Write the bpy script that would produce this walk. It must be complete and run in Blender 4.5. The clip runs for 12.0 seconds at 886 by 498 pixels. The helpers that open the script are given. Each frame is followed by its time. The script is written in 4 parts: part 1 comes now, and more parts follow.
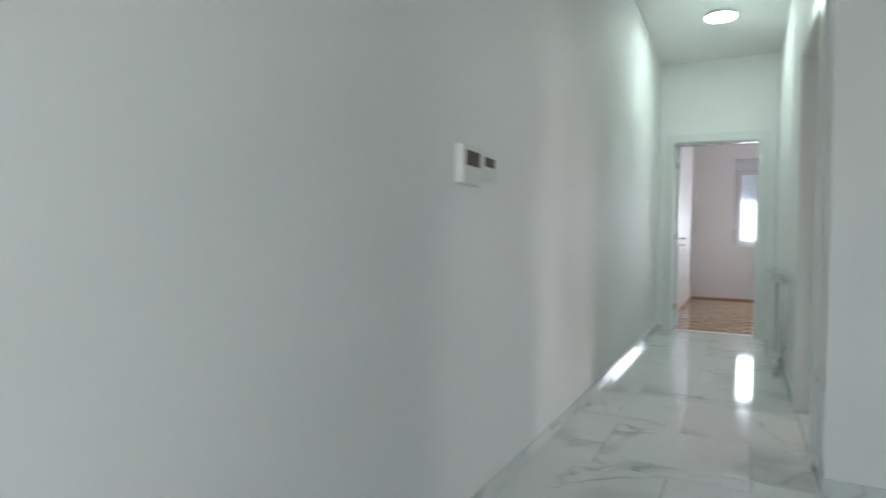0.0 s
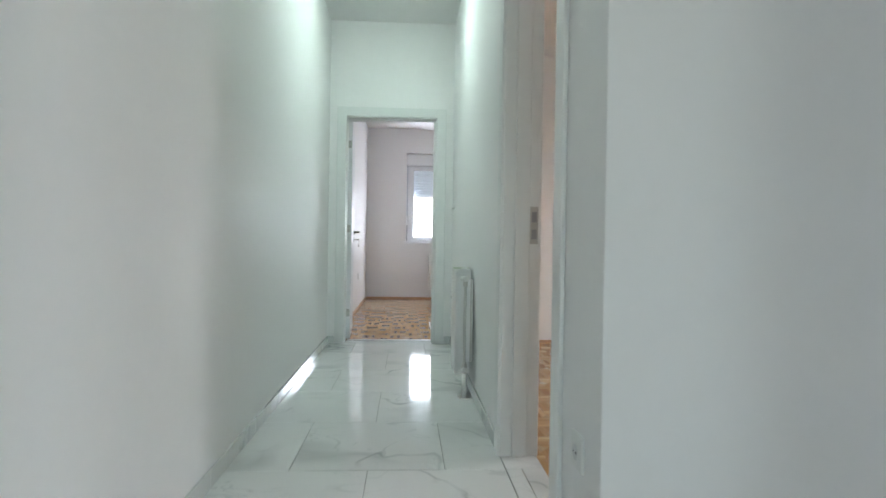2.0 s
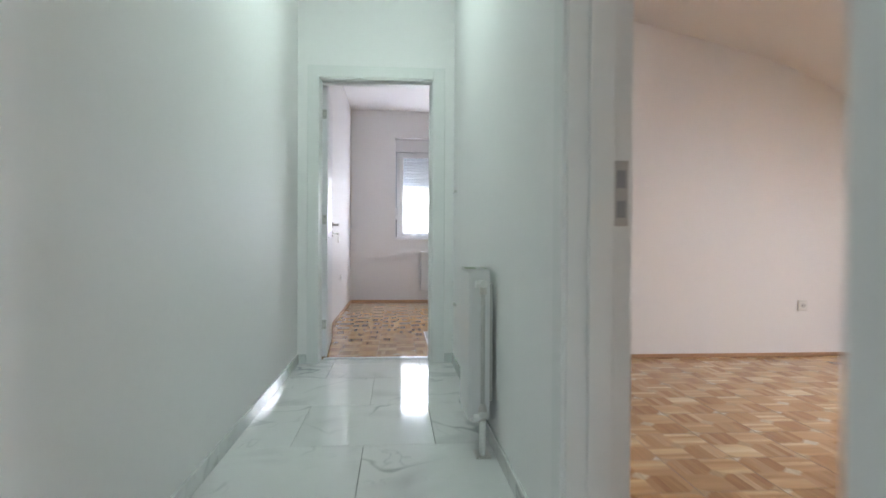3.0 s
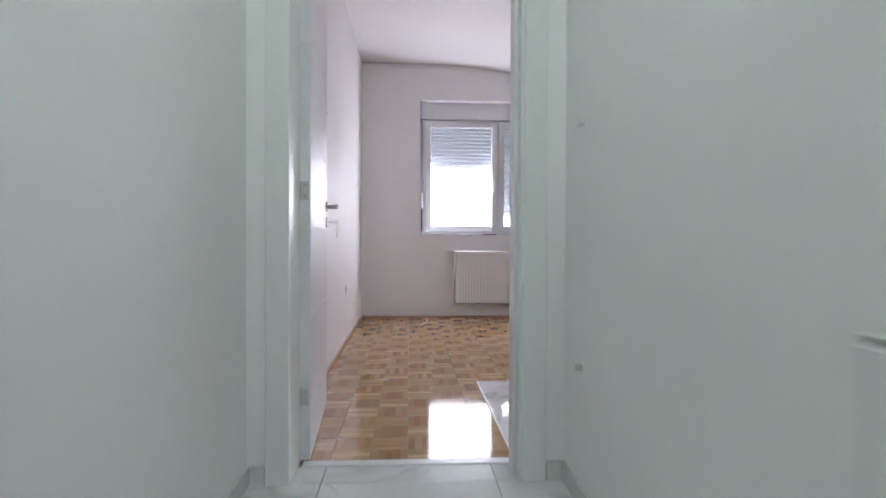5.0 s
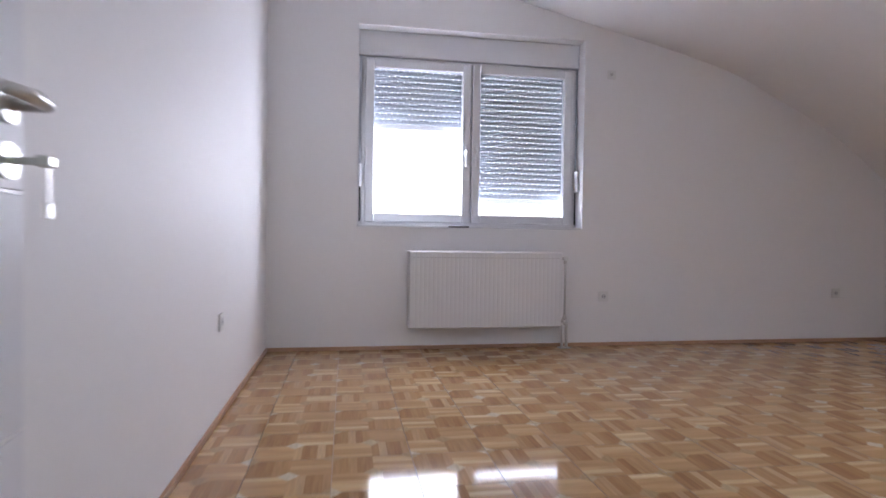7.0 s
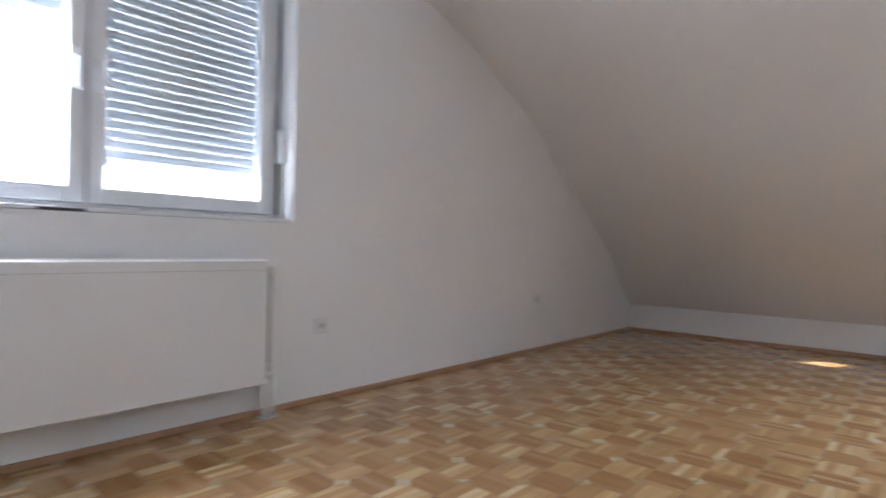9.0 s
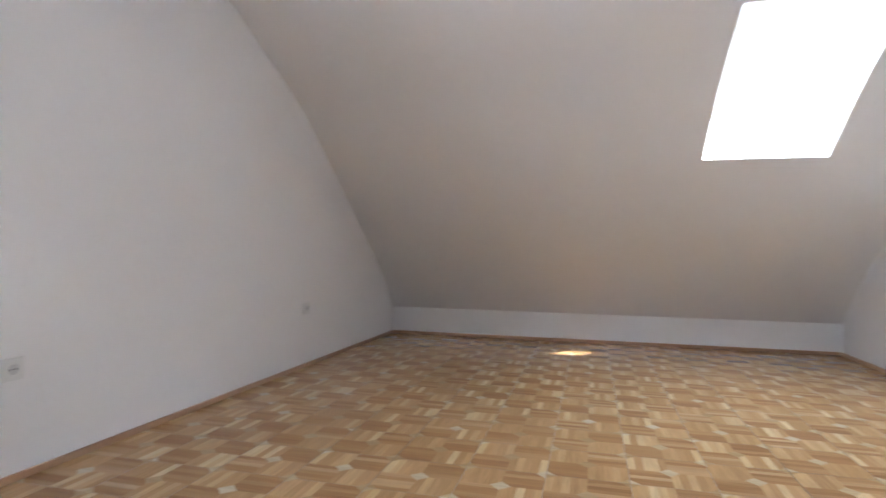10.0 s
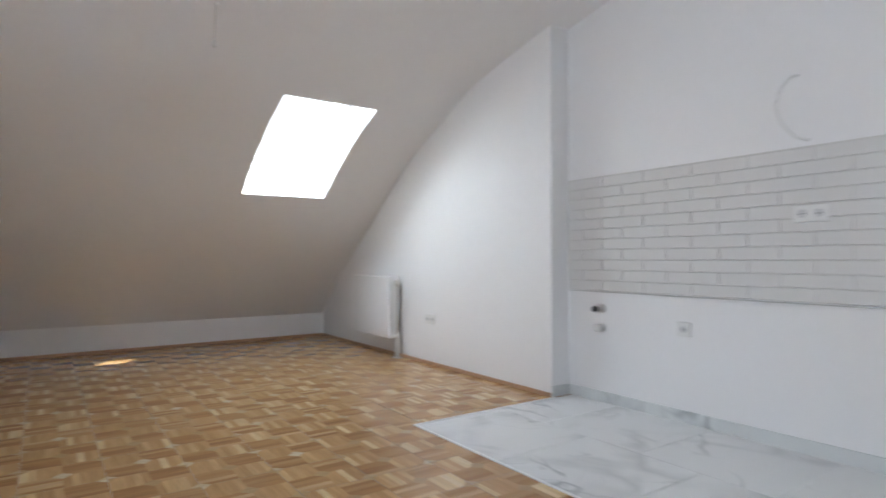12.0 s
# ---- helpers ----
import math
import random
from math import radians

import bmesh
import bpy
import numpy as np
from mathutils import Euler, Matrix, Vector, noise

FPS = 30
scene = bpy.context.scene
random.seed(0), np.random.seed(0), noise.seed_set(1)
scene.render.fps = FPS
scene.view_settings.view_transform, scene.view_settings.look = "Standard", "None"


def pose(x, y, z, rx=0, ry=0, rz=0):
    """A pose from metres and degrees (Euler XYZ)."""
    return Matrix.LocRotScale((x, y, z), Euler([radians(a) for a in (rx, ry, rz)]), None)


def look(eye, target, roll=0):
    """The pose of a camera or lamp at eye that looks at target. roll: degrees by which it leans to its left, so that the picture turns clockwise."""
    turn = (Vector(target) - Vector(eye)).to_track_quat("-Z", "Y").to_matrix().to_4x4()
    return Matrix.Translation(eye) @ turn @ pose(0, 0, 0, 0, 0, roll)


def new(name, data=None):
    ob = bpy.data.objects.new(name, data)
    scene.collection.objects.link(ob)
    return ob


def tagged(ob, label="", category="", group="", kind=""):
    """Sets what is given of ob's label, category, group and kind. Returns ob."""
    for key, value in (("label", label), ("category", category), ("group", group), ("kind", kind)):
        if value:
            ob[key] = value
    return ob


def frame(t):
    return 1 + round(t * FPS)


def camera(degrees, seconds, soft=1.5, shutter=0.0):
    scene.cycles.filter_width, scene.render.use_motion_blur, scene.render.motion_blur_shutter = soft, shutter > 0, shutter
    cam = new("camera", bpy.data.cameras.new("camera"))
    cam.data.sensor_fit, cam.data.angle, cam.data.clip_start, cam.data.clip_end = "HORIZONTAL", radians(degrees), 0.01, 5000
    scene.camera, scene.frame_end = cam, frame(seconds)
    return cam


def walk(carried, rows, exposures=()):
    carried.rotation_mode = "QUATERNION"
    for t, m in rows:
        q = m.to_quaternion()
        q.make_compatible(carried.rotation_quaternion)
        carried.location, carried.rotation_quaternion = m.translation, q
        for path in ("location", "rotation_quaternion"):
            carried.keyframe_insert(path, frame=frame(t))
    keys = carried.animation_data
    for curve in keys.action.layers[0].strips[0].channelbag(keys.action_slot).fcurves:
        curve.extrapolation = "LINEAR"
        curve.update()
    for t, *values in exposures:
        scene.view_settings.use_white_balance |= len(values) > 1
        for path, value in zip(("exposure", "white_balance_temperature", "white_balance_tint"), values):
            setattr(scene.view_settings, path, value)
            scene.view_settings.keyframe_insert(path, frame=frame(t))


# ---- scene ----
cam = camera(75.4, 12.0, soft=1.6, shutter=0.5)
PATH = [
    (0, (0.797, -6.514, 0.942), (-0.127, -4.741, 0.907), 1.0),
    (0.5, (0.784, -6.273, 0.879), (0.256, -4.344, 0.863), 1.0),
    (1, (0.762, -5.939, 0.869), (0.66, -3.941, 0.862), 0.2),
    (1.2, (0.719, -5.768, 0.882), (0.684, -3.769, 0.87), 0.5),
    (1.5, (0.689, -5.538, 0.889), (0.72, -3.538, 0.876), 0.4),
    (2, (0.691, -5.077, 0.873), (0.816, -3.081, 0.861), 0.9),
    (2.5, (0.701, -4.591, 0.854), (0.839, -2.596, 0.839), 0.5),
    (3, (0.683, -4.051, 0.841), (0.846, -2.058, 0.823), 0.3),
    (3.2, (0.676, -3.828, 0.846), (0.842, -1.835, 0.815), 0.5),
    (4.8, (0.559, -2.169, 0.812), (0.681, -0.173, 0.792), 0.1),
    (5, (0.549, -1.965, 0.824), (0.666, 0.031, 0.801), 0.2),
    (5.5, (0.544, -1.456, 0.804), (0.722, 0.536, 0.78), 0.3),
    (6, (0.57, -0.99, 0.806), (0.797, 0.997, 0.784), 0.6),
    (6.5, (0.575, -0.435, 0.847), (0.846, 1.545, 0.811), 0.8),
    (6.7, (0.590, -0.255, 0.832), (0.877, 1.722, 0.795), 0.8),
    (8.3, (0.504, 1.505, 0.820), (1.443, 3.271, 0.788), 1.3),
    (8.5, (0.575, 1.628, 0.811), (1.657, 3.31, 0.786), 1.4),
    (9, (0.757, 1.88, 0.812), (2.27, 3.187, 0.801), 1.4),
    (9.5, (0.987, 2.139, 0.806), (2.798, 2.989, 0.808), 1.2),
    (10, (1.052, 2.361, 0.808), (2.988, 2.862, 0.820), 0.8),
    (10.5, (0.941, 2.566, 0.837), (2.94, 2.524, 0.859), 0.7),
    (11, (0.669, 2.688, 0.865), (2.628, 2.288, 0.89), 0.5),
    (11.5, (0.385, 2.827, 0.877), (2.235, 2.069, 0.91), 0.1),
    (12, (0.21, 3.03, 0.891), (1.848, 1.883, 0.924), 0.0),
]
walk(cam, [(t, look(eye, target, roll)) for t, eye, target, roll in PATH], [(0.0, 1.44, 6350, 8), (0.5, 1.56, 6350, 7), (1.0, 1.65, 6300, 7), (2.0, 1.62, 6300, 7), (3.0, 1.62, 6350, 11), (5.0, 1.48, 6350, 17), (5.5, 1.55, 6300, 16),
      (6.2, 1.46, 6250, 17), (6.7, 1.46, 6050, 17), (8.5, 1.76, 6150, 8), (9.0, 1.74, 6050, 7), (9.5, 2.02, 6050, 6), (10.0, 2.15, 6000, 6), (10.5, 2.06, 6050, 6), (11.0, 1.86, 6050, 6), (11.5, 1.80, 6100, 6), (12.0, 1.62, 6150, 4)])

# ---- world and light ----
SUN_DIR = Vector((0.63, 0.60, -1.0)).normalized()
world = bpy.data.worlds.new("world")
scene.world = world
world.use_nodes = True
wn = world.node_tree.nodes
sky = wn.new("ShaderNodeTexSky")
sky.sky_type, sky.sun_disc = "NISHITA", False
sky.sun_elevation = math.asin(-SUN_DIR.z)
sky.sun_rotation = math.atan2(-SUN_DIR.x, -SUN_DIR.y)
wn["Background"].inputs[1].default_value = 0.15
world.node_tree.links.new(sky.outputs[0], wn["Background"].inputs[0])

sun = new("sun", bpy.data.lights.new("sun", "SUN"))
sun.data.energy, sun.data.angle, sun.data.color = 5.0, radians(0.5), (1.0, 0.95, 0.86)
sun.matrix_world = look((0, 0, 12), Vector((0, 0, 12)) + SUN_DIR)


def area_lamp(name, m, w, h, watts, colour):
    """A rectangular lamp, for the sky's light in an opening or for added fill light."""
    lamp = new(name, bpy.data.lights.new(name, "AREA"))
    lamp.data.shape, lamp.data.size, lamp.data.size_y = "RECTANGLE", w, h
    lamp.data.energy, lamp.data.color = watts, colour
    lamp.matrix_world = m
    return lamp


area_lamp("window_skylight_lamp", look((1.53, 4.62, 1.60), (1.53, 0.0, 1.50)), 1.7, 1.45, 54, (0.86, 0.87, 1.0))
area_lamp("roof_lamp", look((4.83, 1.31, 2.16), (4.575, 1.31, 1.725)), 2.2, 2.3, 72, (0.85, 0.89, 1.0))
# Sky light for the bedroom, through a roof opening that is assumed.
area_lamp("bedroom_roof_lamp", look((4.83, -1.9, 2.16), (4.575, -1.9, 1.725)), 1.7, 1.7, 64, (0.95, 0.95, 1.0))
# Two unseen fill lamps, added to brighten the hall and side passage walls.
area_lamp("hall_fill_lamp", look((0.62, -8.45, 1.25), (0.62, -6.0, 1.15)), 0.9, 1.8, 4.6, (0.84, 1.0, 0.94))
area_lamp("passage_fill_lamp", look((3.30, -4.37, 1.10), (1.0, -4.37, 1.08)), 0.6, 1.9, 0.6, (0.88, 1.0, 0.94))

# ---- materials ----


def material(name, colour, rough=0.5, metal=0.0, grain=0.0, grain_scale=40.0, bump=0.0, bump_scale=60.0, spec=0.5, coat=0.0):
    """Base colour varied at two scales, with fine relief."""
    m = bpy.data.materials.new(name)
    m.use_nodes = True
    nt, p = m.node_tree, m.node_tree.nodes["Principled BSDF"]
    p.inputs["Base Color"].default_value = (*colour, 1)
    p.inputs["Roughness"].default_value, p.inputs["Metallic"].default_value = rough, metal
    p.inputs["Specular IOR Level"].default_value = spec
    p.inputs["Coat Weight"].default_value = coat
    p.inputs["Coat Roughness"].default_value = 0.08
    co = nt.nodes.new("ShaderNodeTexCoord")
    if grain:
        fine, broad, mix, ramp = (nt.nodes.new(k) for k in ("ShaderNodeTexNoise", "ShaderNodeTexNoise", "ShaderNodeMath", "ShaderNodeMix"))
        fine.inputs["Scale"].default_value, broad.inputs["Scale"].default_value = grain_scale, grain_scale / 30
        fine.inputs["Detail"].default_value, broad.inputs["Detail"].default_value = 4, 3
        mix.operation = "ADD"
        for k, n in enumerate((fine, broad)):
            nt.links.new(co.outputs["Object"], n.inputs["Vector"])
            nt.links.new(n.outputs["Fac"], mix.inputs[k])
        half = nt.nodes.new("ShaderNodeMath")
        half.operation = "MULTIPLY"
        half.inputs[1].default_value = 0.5
        nt.links.new(mix.outputs[0], half.inputs[0])
        ramp.data_type = "RGBA"
        ramp.inputs["A"].default_value = (*(c * (1 - grain) for c in colour), 1)
        ramp.inputs["B"].default_value = (*(min(1, c * (1 + grain)) for c in colour), 1)
        nt.links.new(half.outputs[0], ramp.inputs["Factor"])
        nt.links.new(ramp.outputs["Result"], p.inputs["Base Color"])
    if bump:
        n, b = nt.nodes.new("ShaderNodeTexNoise"), nt.nodes.new("ShaderNodeBump")
        n.inputs["Scale"].default_value, n.inputs["Detail"].default_value = bump_scale, 4
        b.inputs["Strength"].default_value, b.inputs["Distance"].default_value = bump, 0.004
        nt.links.new(co.outputs["Object"], n.inputs["Vector"])
        nt.links.new(n.outputs["Fac"], b.inputs["Height"])
        nt.links.new(b.outputs[0], p.inputs["Normal"])
    return m


def marble(name, tone, rough):
    """White polished stone-look porcelain with grey veins, shifted tile by tile."""
    m = material(name, tone, rough, spec=0.36)
    nt, p = m.node_tree, m.node_tree.nodes["Principled BSDF"]
    N = nt.nodes.new
    co, info, off, add = N("ShaderNodeTexCoord"), N("ShaderNodeObjectInfo"), N("ShaderNodeMath"), N("ShaderNodeVectorMath")
    off.operation, off.inputs[1].default_value = "MULTIPLY", 37.0
    nt.links.new(info.outputs["Random"], off.inputs[0])
    comb = N("ShaderNodeCombineXYZ")
    nt.links.new(off.outputs[0], comb.inputs[0])
    nt.links.new(off.outputs[0], comb.inputs[2])
    nt.links.new(co.outputs["Object"], add.inputs[0])
    nt.links.new(comb.outputs[0], add.inputs[1])
    total = None
    for scale, width, depth in ((1.0, 0.050, 0.38), (1.5, 0.018, 0.72), (3.2, 0.010, 0.32)):
        n = N("ShaderNodeTexNoise")
        n.inputs["Scale"].default_value, n.inputs["Detail"].default_value = scale, 3.5
        n.inputs["Roughness"].default_value, n.inputs["Distortion"].default_value = 0.5, 0.6
        nt.links.new(add.outputs[0], n.inputs["Vector"])
        sub, ab, rng = N("ShaderNodeMath"), N("ShaderNodeMath"), N("ShaderNodeMapRange")
        sub.operation, sub.inputs[1].default_value, ab.operation = "SUBTRACT", 0.5, "ABSOLUTE"
        nt.links.new(n.outputs["Fac"], sub.inputs[0])
        nt.links.new(sub.outputs[0], ab.inputs[0])
        nt.links.new(ab.outputs[0], rng.inputs["Value"])
        rng.inputs["From Min"].default_value, rng.inputs["From Max"].default_value = 0.0, width
        rng.inputs["To Min"].default_value, rng.inputs["To Max"].default_value = depth, 0.0
        fade = N("ShaderNodeTexNoise")
        fade.inputs["Scale"].default_value = 2.3
        nt.links.new(add.outputs[0], fade.inputs["Vector"])
        fr = N("ShaderNodeMapRange")
        fr.inputs["From Min"].default_value, fr.inputs["From Max"].default_value = 0.42, 0.62
        nt.links.new(fade.outputs["Fac"], fr.inputs["Value"])
        mul = N("ShaderNodeMath")
        mul.operation = "MULTIPLY"
        nt.links.new(rng.outputs[0], mul.inputs[0])
        nt.links.new(fr.outputs[0], mul.inputs[1])
        if total is None:
            total = mul
        else:
            mx = N("ShaderNodeMath")
            mx.operation = "MAXIMUM"
            nt.links.new(total.outputs[0], mx.inputs[0])
            nt.links.new(mul.outputs[0], mx.inputs[1])
            total = mx
    cloud = N("ShaderNodeTexNoise")
    cloud.inputs["Scale"].default_value = 2.0
    nt.links.new(add.outputs[0], cloud.inputs["Vector"])
    base, vein = N("ShaderNodeMix"), N("ShaderNodeMix")
    base.data_type = vein.data_type = "RGBA"
    base.inputs["A"].default_value = (*(c * 0.93 for c in tone), 1)
    base.inputs["B"].default_value = (*tone, 1)
    nt.links.new(cloud.outputs["Fac"], base.inputs["Factor"])
    vein.inputs["B"].default_value = (0.30, 0.32, 0.33, 1)
    nt.links.new(total.outputs[0], vein.inputs["Factor"])
    nt.links.new(base.outputs["Result"], vein.inputs["A"])
    nt.links.new(vein.outputs["Result"], p.inputs["Base Color"])
    return m


def parquet_wood(name, turned, stops):
    """Glossy printed oak mosaic; the tint changes from strip to strip."""
    m = material(name, (0.4, 0.22, 0.1), 0.075, spec=0.22)
    nt, p = m.node_tree, m.node_tree.nodes["Principled BSDF"]
    N = nt.nodes.new
    co, mp, geo, info = N("ShaderNodeTexCoord"), N("ShaderNodeMapping"), N("ShaderNodeNewGeometry"), N("ShaderNodeObjectInfo")
    mp.inputs["Scale"].default_value = (9, 110, 1) if turned else (110, 9, 1)
    nt.links.new(co.outputs["Object"], mp.inputs["Vector"])
    add = N("ShaderNodeMath")
    nt.links.new(geo.outputs["Random Per Island"], add.inputs[0])
    nt.links.new(info.outputs["Random"], add.inputs[1])
    wn_ = N("ShaderNodeTexWhiteNoise")
    wn_.noise_dimensions = "1D"
    sc = N("ShaderNodeMath")
    sc.operation, sc.inputs[1].default_value = "MULTIPLY", 913.0
    nt.links.new(add.outputs[0], sc.inputs[0])
    nt.links.new(sc.outputs[0], wn_.inputs["W"])
    shift = N("ShaderNodeVectorMath")
    nt.links.new(mp.outputs[0], shift.inputs[0])
    nt.links.new(wn_.outputs["Color"], shift.inputs[1])
    fib = N("ShaderNodeTexNoise")
    fib.inputs["Scale"].default_value, fib.inputs["Detail"].default_value = 0.8, 5
    nt.links.new(shift.outputs[0], fib.inputs["Vector"])
    ramp = N("ShaderNodeValToRGB")
    for k, (pos, col) in enumerate(stops):
        el = ramp.color_ramp.elements[k] if k < 2 else ramp.color_ramp.elements.new(pos)
        el.position, el.color = pos, (*col, 1)
    nt.links.new(wn_.outputs["Value"], ramp.inputs[0])
    mixn = N("ShaderNodeMix")
    mixn.data_type, mixn.blend_type = "RGBA", "MULTIPLY"
    mixn.inputs["Factor"].default_value = 1
    fr = N("ShaderNodeMapRange")
    fr.inputs["From Min"].default_value, fr.inputs["From Max"].default_value = 0.25, 0.75
    fr.inputs["To Min"].default_value, fr.inputs["To Max"].default_value = 0.80, 1.16
    nt.links.new(fib.outputs["Fac"], fr.inputs["Value"])
    nt.links.new(ramp.outputs[0], mixn.inputs["A"])
    nt.links.new(fr.outputs[0], mixn.inputs["B"])
    nt.links.new(mixn.outputs["Result"], p.inputs["Base Color"])
    return m


def emitter(name, colour, strength):
    m = bpy.data.materials.new(name)
    m.use_nodes = True
    p = m.node_tree.nodes["Principled BSDF"]
    p.inputs["Base Color"].default_value = (0.8, 0.8, 0.8, 1)
    p.inputs["Emission Color"].default_value, p.inputs["Emission Strength"].default_value = (*colour, 1), strength
    return m


PAINT = material("wall_paint", (0.86, 0.855, 0.85), 0.62, grain=0.025, grain_scale=25, bump=0.10, bump_scale=45)
CEIL = material("ceiling_paint", (0.86, 0.85, 0.84), 0.75, grain=0.03, grain_scale=12, bump=0.12, bump_scale=30)
MARBLE = marble("marble_porcelain", (0.80, 0.80, 0.79), 0.075)
SKIRT = marble("marble_skirting", (0.74, 0.76, 0.75), 0.18)
GROUT = material("grout", (0.20, 0.20, 0.19), 0.9, grain=0.15)
WOOD_A = parquet_wood("brown_oak_mosaic", False, ((0.0, (0.321, 0.170, 0.071)), (1.0, (0.566, 0.381, 0.196)), (0.5, (0.378, 0.208, 0.088)), (0.85, (0.444, 0.263, 0.119))))
WOOD_B = parquet_wood("light_oak_mosaic", True, ((0.0, (0.425, 0.250, 0.109)), (1.0, (0.699, 0.525, 0.304)), (0.5, (0.499, 0.304, 0.135)), (0.80, (0.566, 0.373, 0.178))))
INLAY = parquet_wood("pale_inlay", False, ((0.0, (0.40, 0.26, 0.12)), (1.0, (0.62, 0.52, 0.36)), (0.5, (0.45, 0.31, 0.155)), (0.72, (0.52, 0.39, 0.22))))
JOINT = material("floor_joint", (0.36, 0.27, 0.19), 0.5, grain=0.1)
BEECH = material("beech_skirting", (0.45, 0.27, 0.16), 0.4, grain=0.18, grain_scale=35, bump=0.05)
LACQUER = material("white_lacquer", (0.78, 0.78, 0.80), 0.42, grain=0.012, grain_scale=10, bump=0.02, bump_scale=12, spec=0.22)
TRIM = material("white_trim_foil", (0.78, 0.79, 0.78), 0.32, grain=0.015, grain_scale=20, bump=0.02)
PVC = material("white_pvc", (0.80, 0.81, 0.83), 0.25, grain=0.015, grain_scale=20)
SLAT = material("shutter_plastic", (0.46, 0.50, 0.56), 0.55, grain=0.04, grain_scale=15)
ENAMEL = material("radiator_enamel", (0.80, 0.80, 0.795), 0.30, grain=0.012, grain_scale=14)
PLASTIC = material("white_plastic", (0.78, 0.78, 0.76), 0.30, grain=0.02)
CHROME = material("satin_nickel", (0.62, 0.60, 0.57), 0.28, metal=1.0, grain=0.06, grain_scale=60)
STEEL = material("brushed_steel", (0.50, 0.49, 0.47), 0.38, metal=1.0, grain=0.1, grain_scale=80)
GREYPIPE = material("grey_pipe", (0.58, 0.575, 0.55), 0.45, grain=0.05)
# Dark grey for the shade in latch holes, also for hinge screws.
HOLE_SHADE_SCREW = material("latch_shade_and_screw", (0.30, 0.30, 0.31), 0.6, grain=0.1)
NICKEL = material("bright_nickel", (0.74, 0.72, 0.69), 0.42, metal=0.6, grain=0.05, grain_scale=60)
# Grey that paints the shade of a socket's cup on a flat disc.
SOCKET_SHADE = material("socket_recess_shade", (0.60, 0.60, 0.60), 0.5, grain=0.05)
DARK = material("dark_plastic", (0.04, 0.04, 0.045), 0.45, grain=0.1)
SCREEN = material("brown_display", (0.11, 0.075, 0.065), 0.15, grain=0.05)
# The hall door's grey holds the shade that falls on it.
DOOR_SHADE = material("shaded_door_grey", (0.33, 0.34, 0.34), 0.45, grain=0.03, bump=0.03)
TILEW = material("glazed_wall_tile", (0.74, 0.73, 0.71), 0.18, grain=0.05, grain_scale=8, bump=0.05, bump_scale=20)
WALLGROUT = material("wall_tile_grout", (0.69, 0.675, 0.65), 0.85, grain=0.06)
PAPER = material("coated_paper", (0.74, 0.76, 0.72), 0.35, grain=0.05, grain_scale=30)
PAPER_GREEN = material("green_print", (0.40, 0.47, 0.33), 0.35, grain=0.25, grain_scale=25)
PAPER_YELLOW = material("yellow_print", (0.55, 0.55, 0.16), 0.35, grain=0.1)
GROUNDM = material("far_ground", (0.30, 0.29, 0.26), 0.9, grain=0.3, grain_scale=1)
LAMPW = emitter("lamp_diffuser", (0.80, 1.0, 0.91), 29.5)
HAZE = emitter("sky_haze", (0.94, 0.975, 1.0), 0.34)
GLASS = bpy.data.materials.new("window_glass")
GLASS.use_nodes = True
gn, gl = GLASS.node_tree.nodes, GLASS.node_tree.links
gn.remove(gn["Principled BSDF"])
clear, gloss, gmix = (gn.new(k) for k in ("ShaderNodeBsdfTransparent", "ShaderNodeBsdfGlossy", "ShaderNodeMixShader"))
clear.inputs[0].default_value, gloss.inputs["Roughness"].default_value = (0.97, 0.985, 0.98, 1), 0.0
gmix.inputs[0].default_value = 0.05
gl.new(clear.outputs[0], gmix.inputs[1])
gl.new(gloss.outputs[0], gmix.inputs[2])
gl.new(gmix.outputs[0], gn["Material Output"].inputs[0])

# ---- mesh helpers ----


def mesh_of(name, bm, *mats, smooth=False):
    me = bpy.data.meshes.new(name)
    bmesh.ops.recalc_face_normals(bm, faces=bm.faces)
    if smooth:
        for f in bm.faces:
            f.smooth = True
    bm.to_mesh(me)
    bm.free()
    for m in mats:
        me.materials.append(m)
    return me


def part(name, bm, mat, parent=None, label="", smooth=False):
    ob = new(name, mesh_of(name, bm, mat, smooth=smooth))
    if parent is not None:
        ob.parent = parent
    return tagged(ob, label)


def thing(name, x, y, z, label, category, group="", kind=""):
    e = new(name)
    e.location = (x, y, z)
    e.empty_display_size = 0.1
    return tagged(e, label, category, group, kind)


def bx(x0, y0, z0, x1, y1, z1, bevel=0.0, bm=None, seg=2):
    b = bmesh.new()
    bmesh.ops.create_cube(b, size=1, matrix=Matrix.LocRotScale(((x0 + x1) / 2, (y0 + y1) / 2, (z0 + z1) / 2), None, (abs(x1 - x0), abs(y1 - y0), abs(z1 - z0))))
    if bevel:
        bmesh.ops.bevel(b, geom=b.edges[:], offset=bevel, segments=seg, affect="EDGES", profile=0.5)
    if bm is None:
        return b
    me = bpy.data.meshes.new("scratch")
    b.to_mesh(me)
    b.free()
    bm.from_mesh(me)
    bpy.data.meshes.remove(me)
    return bm


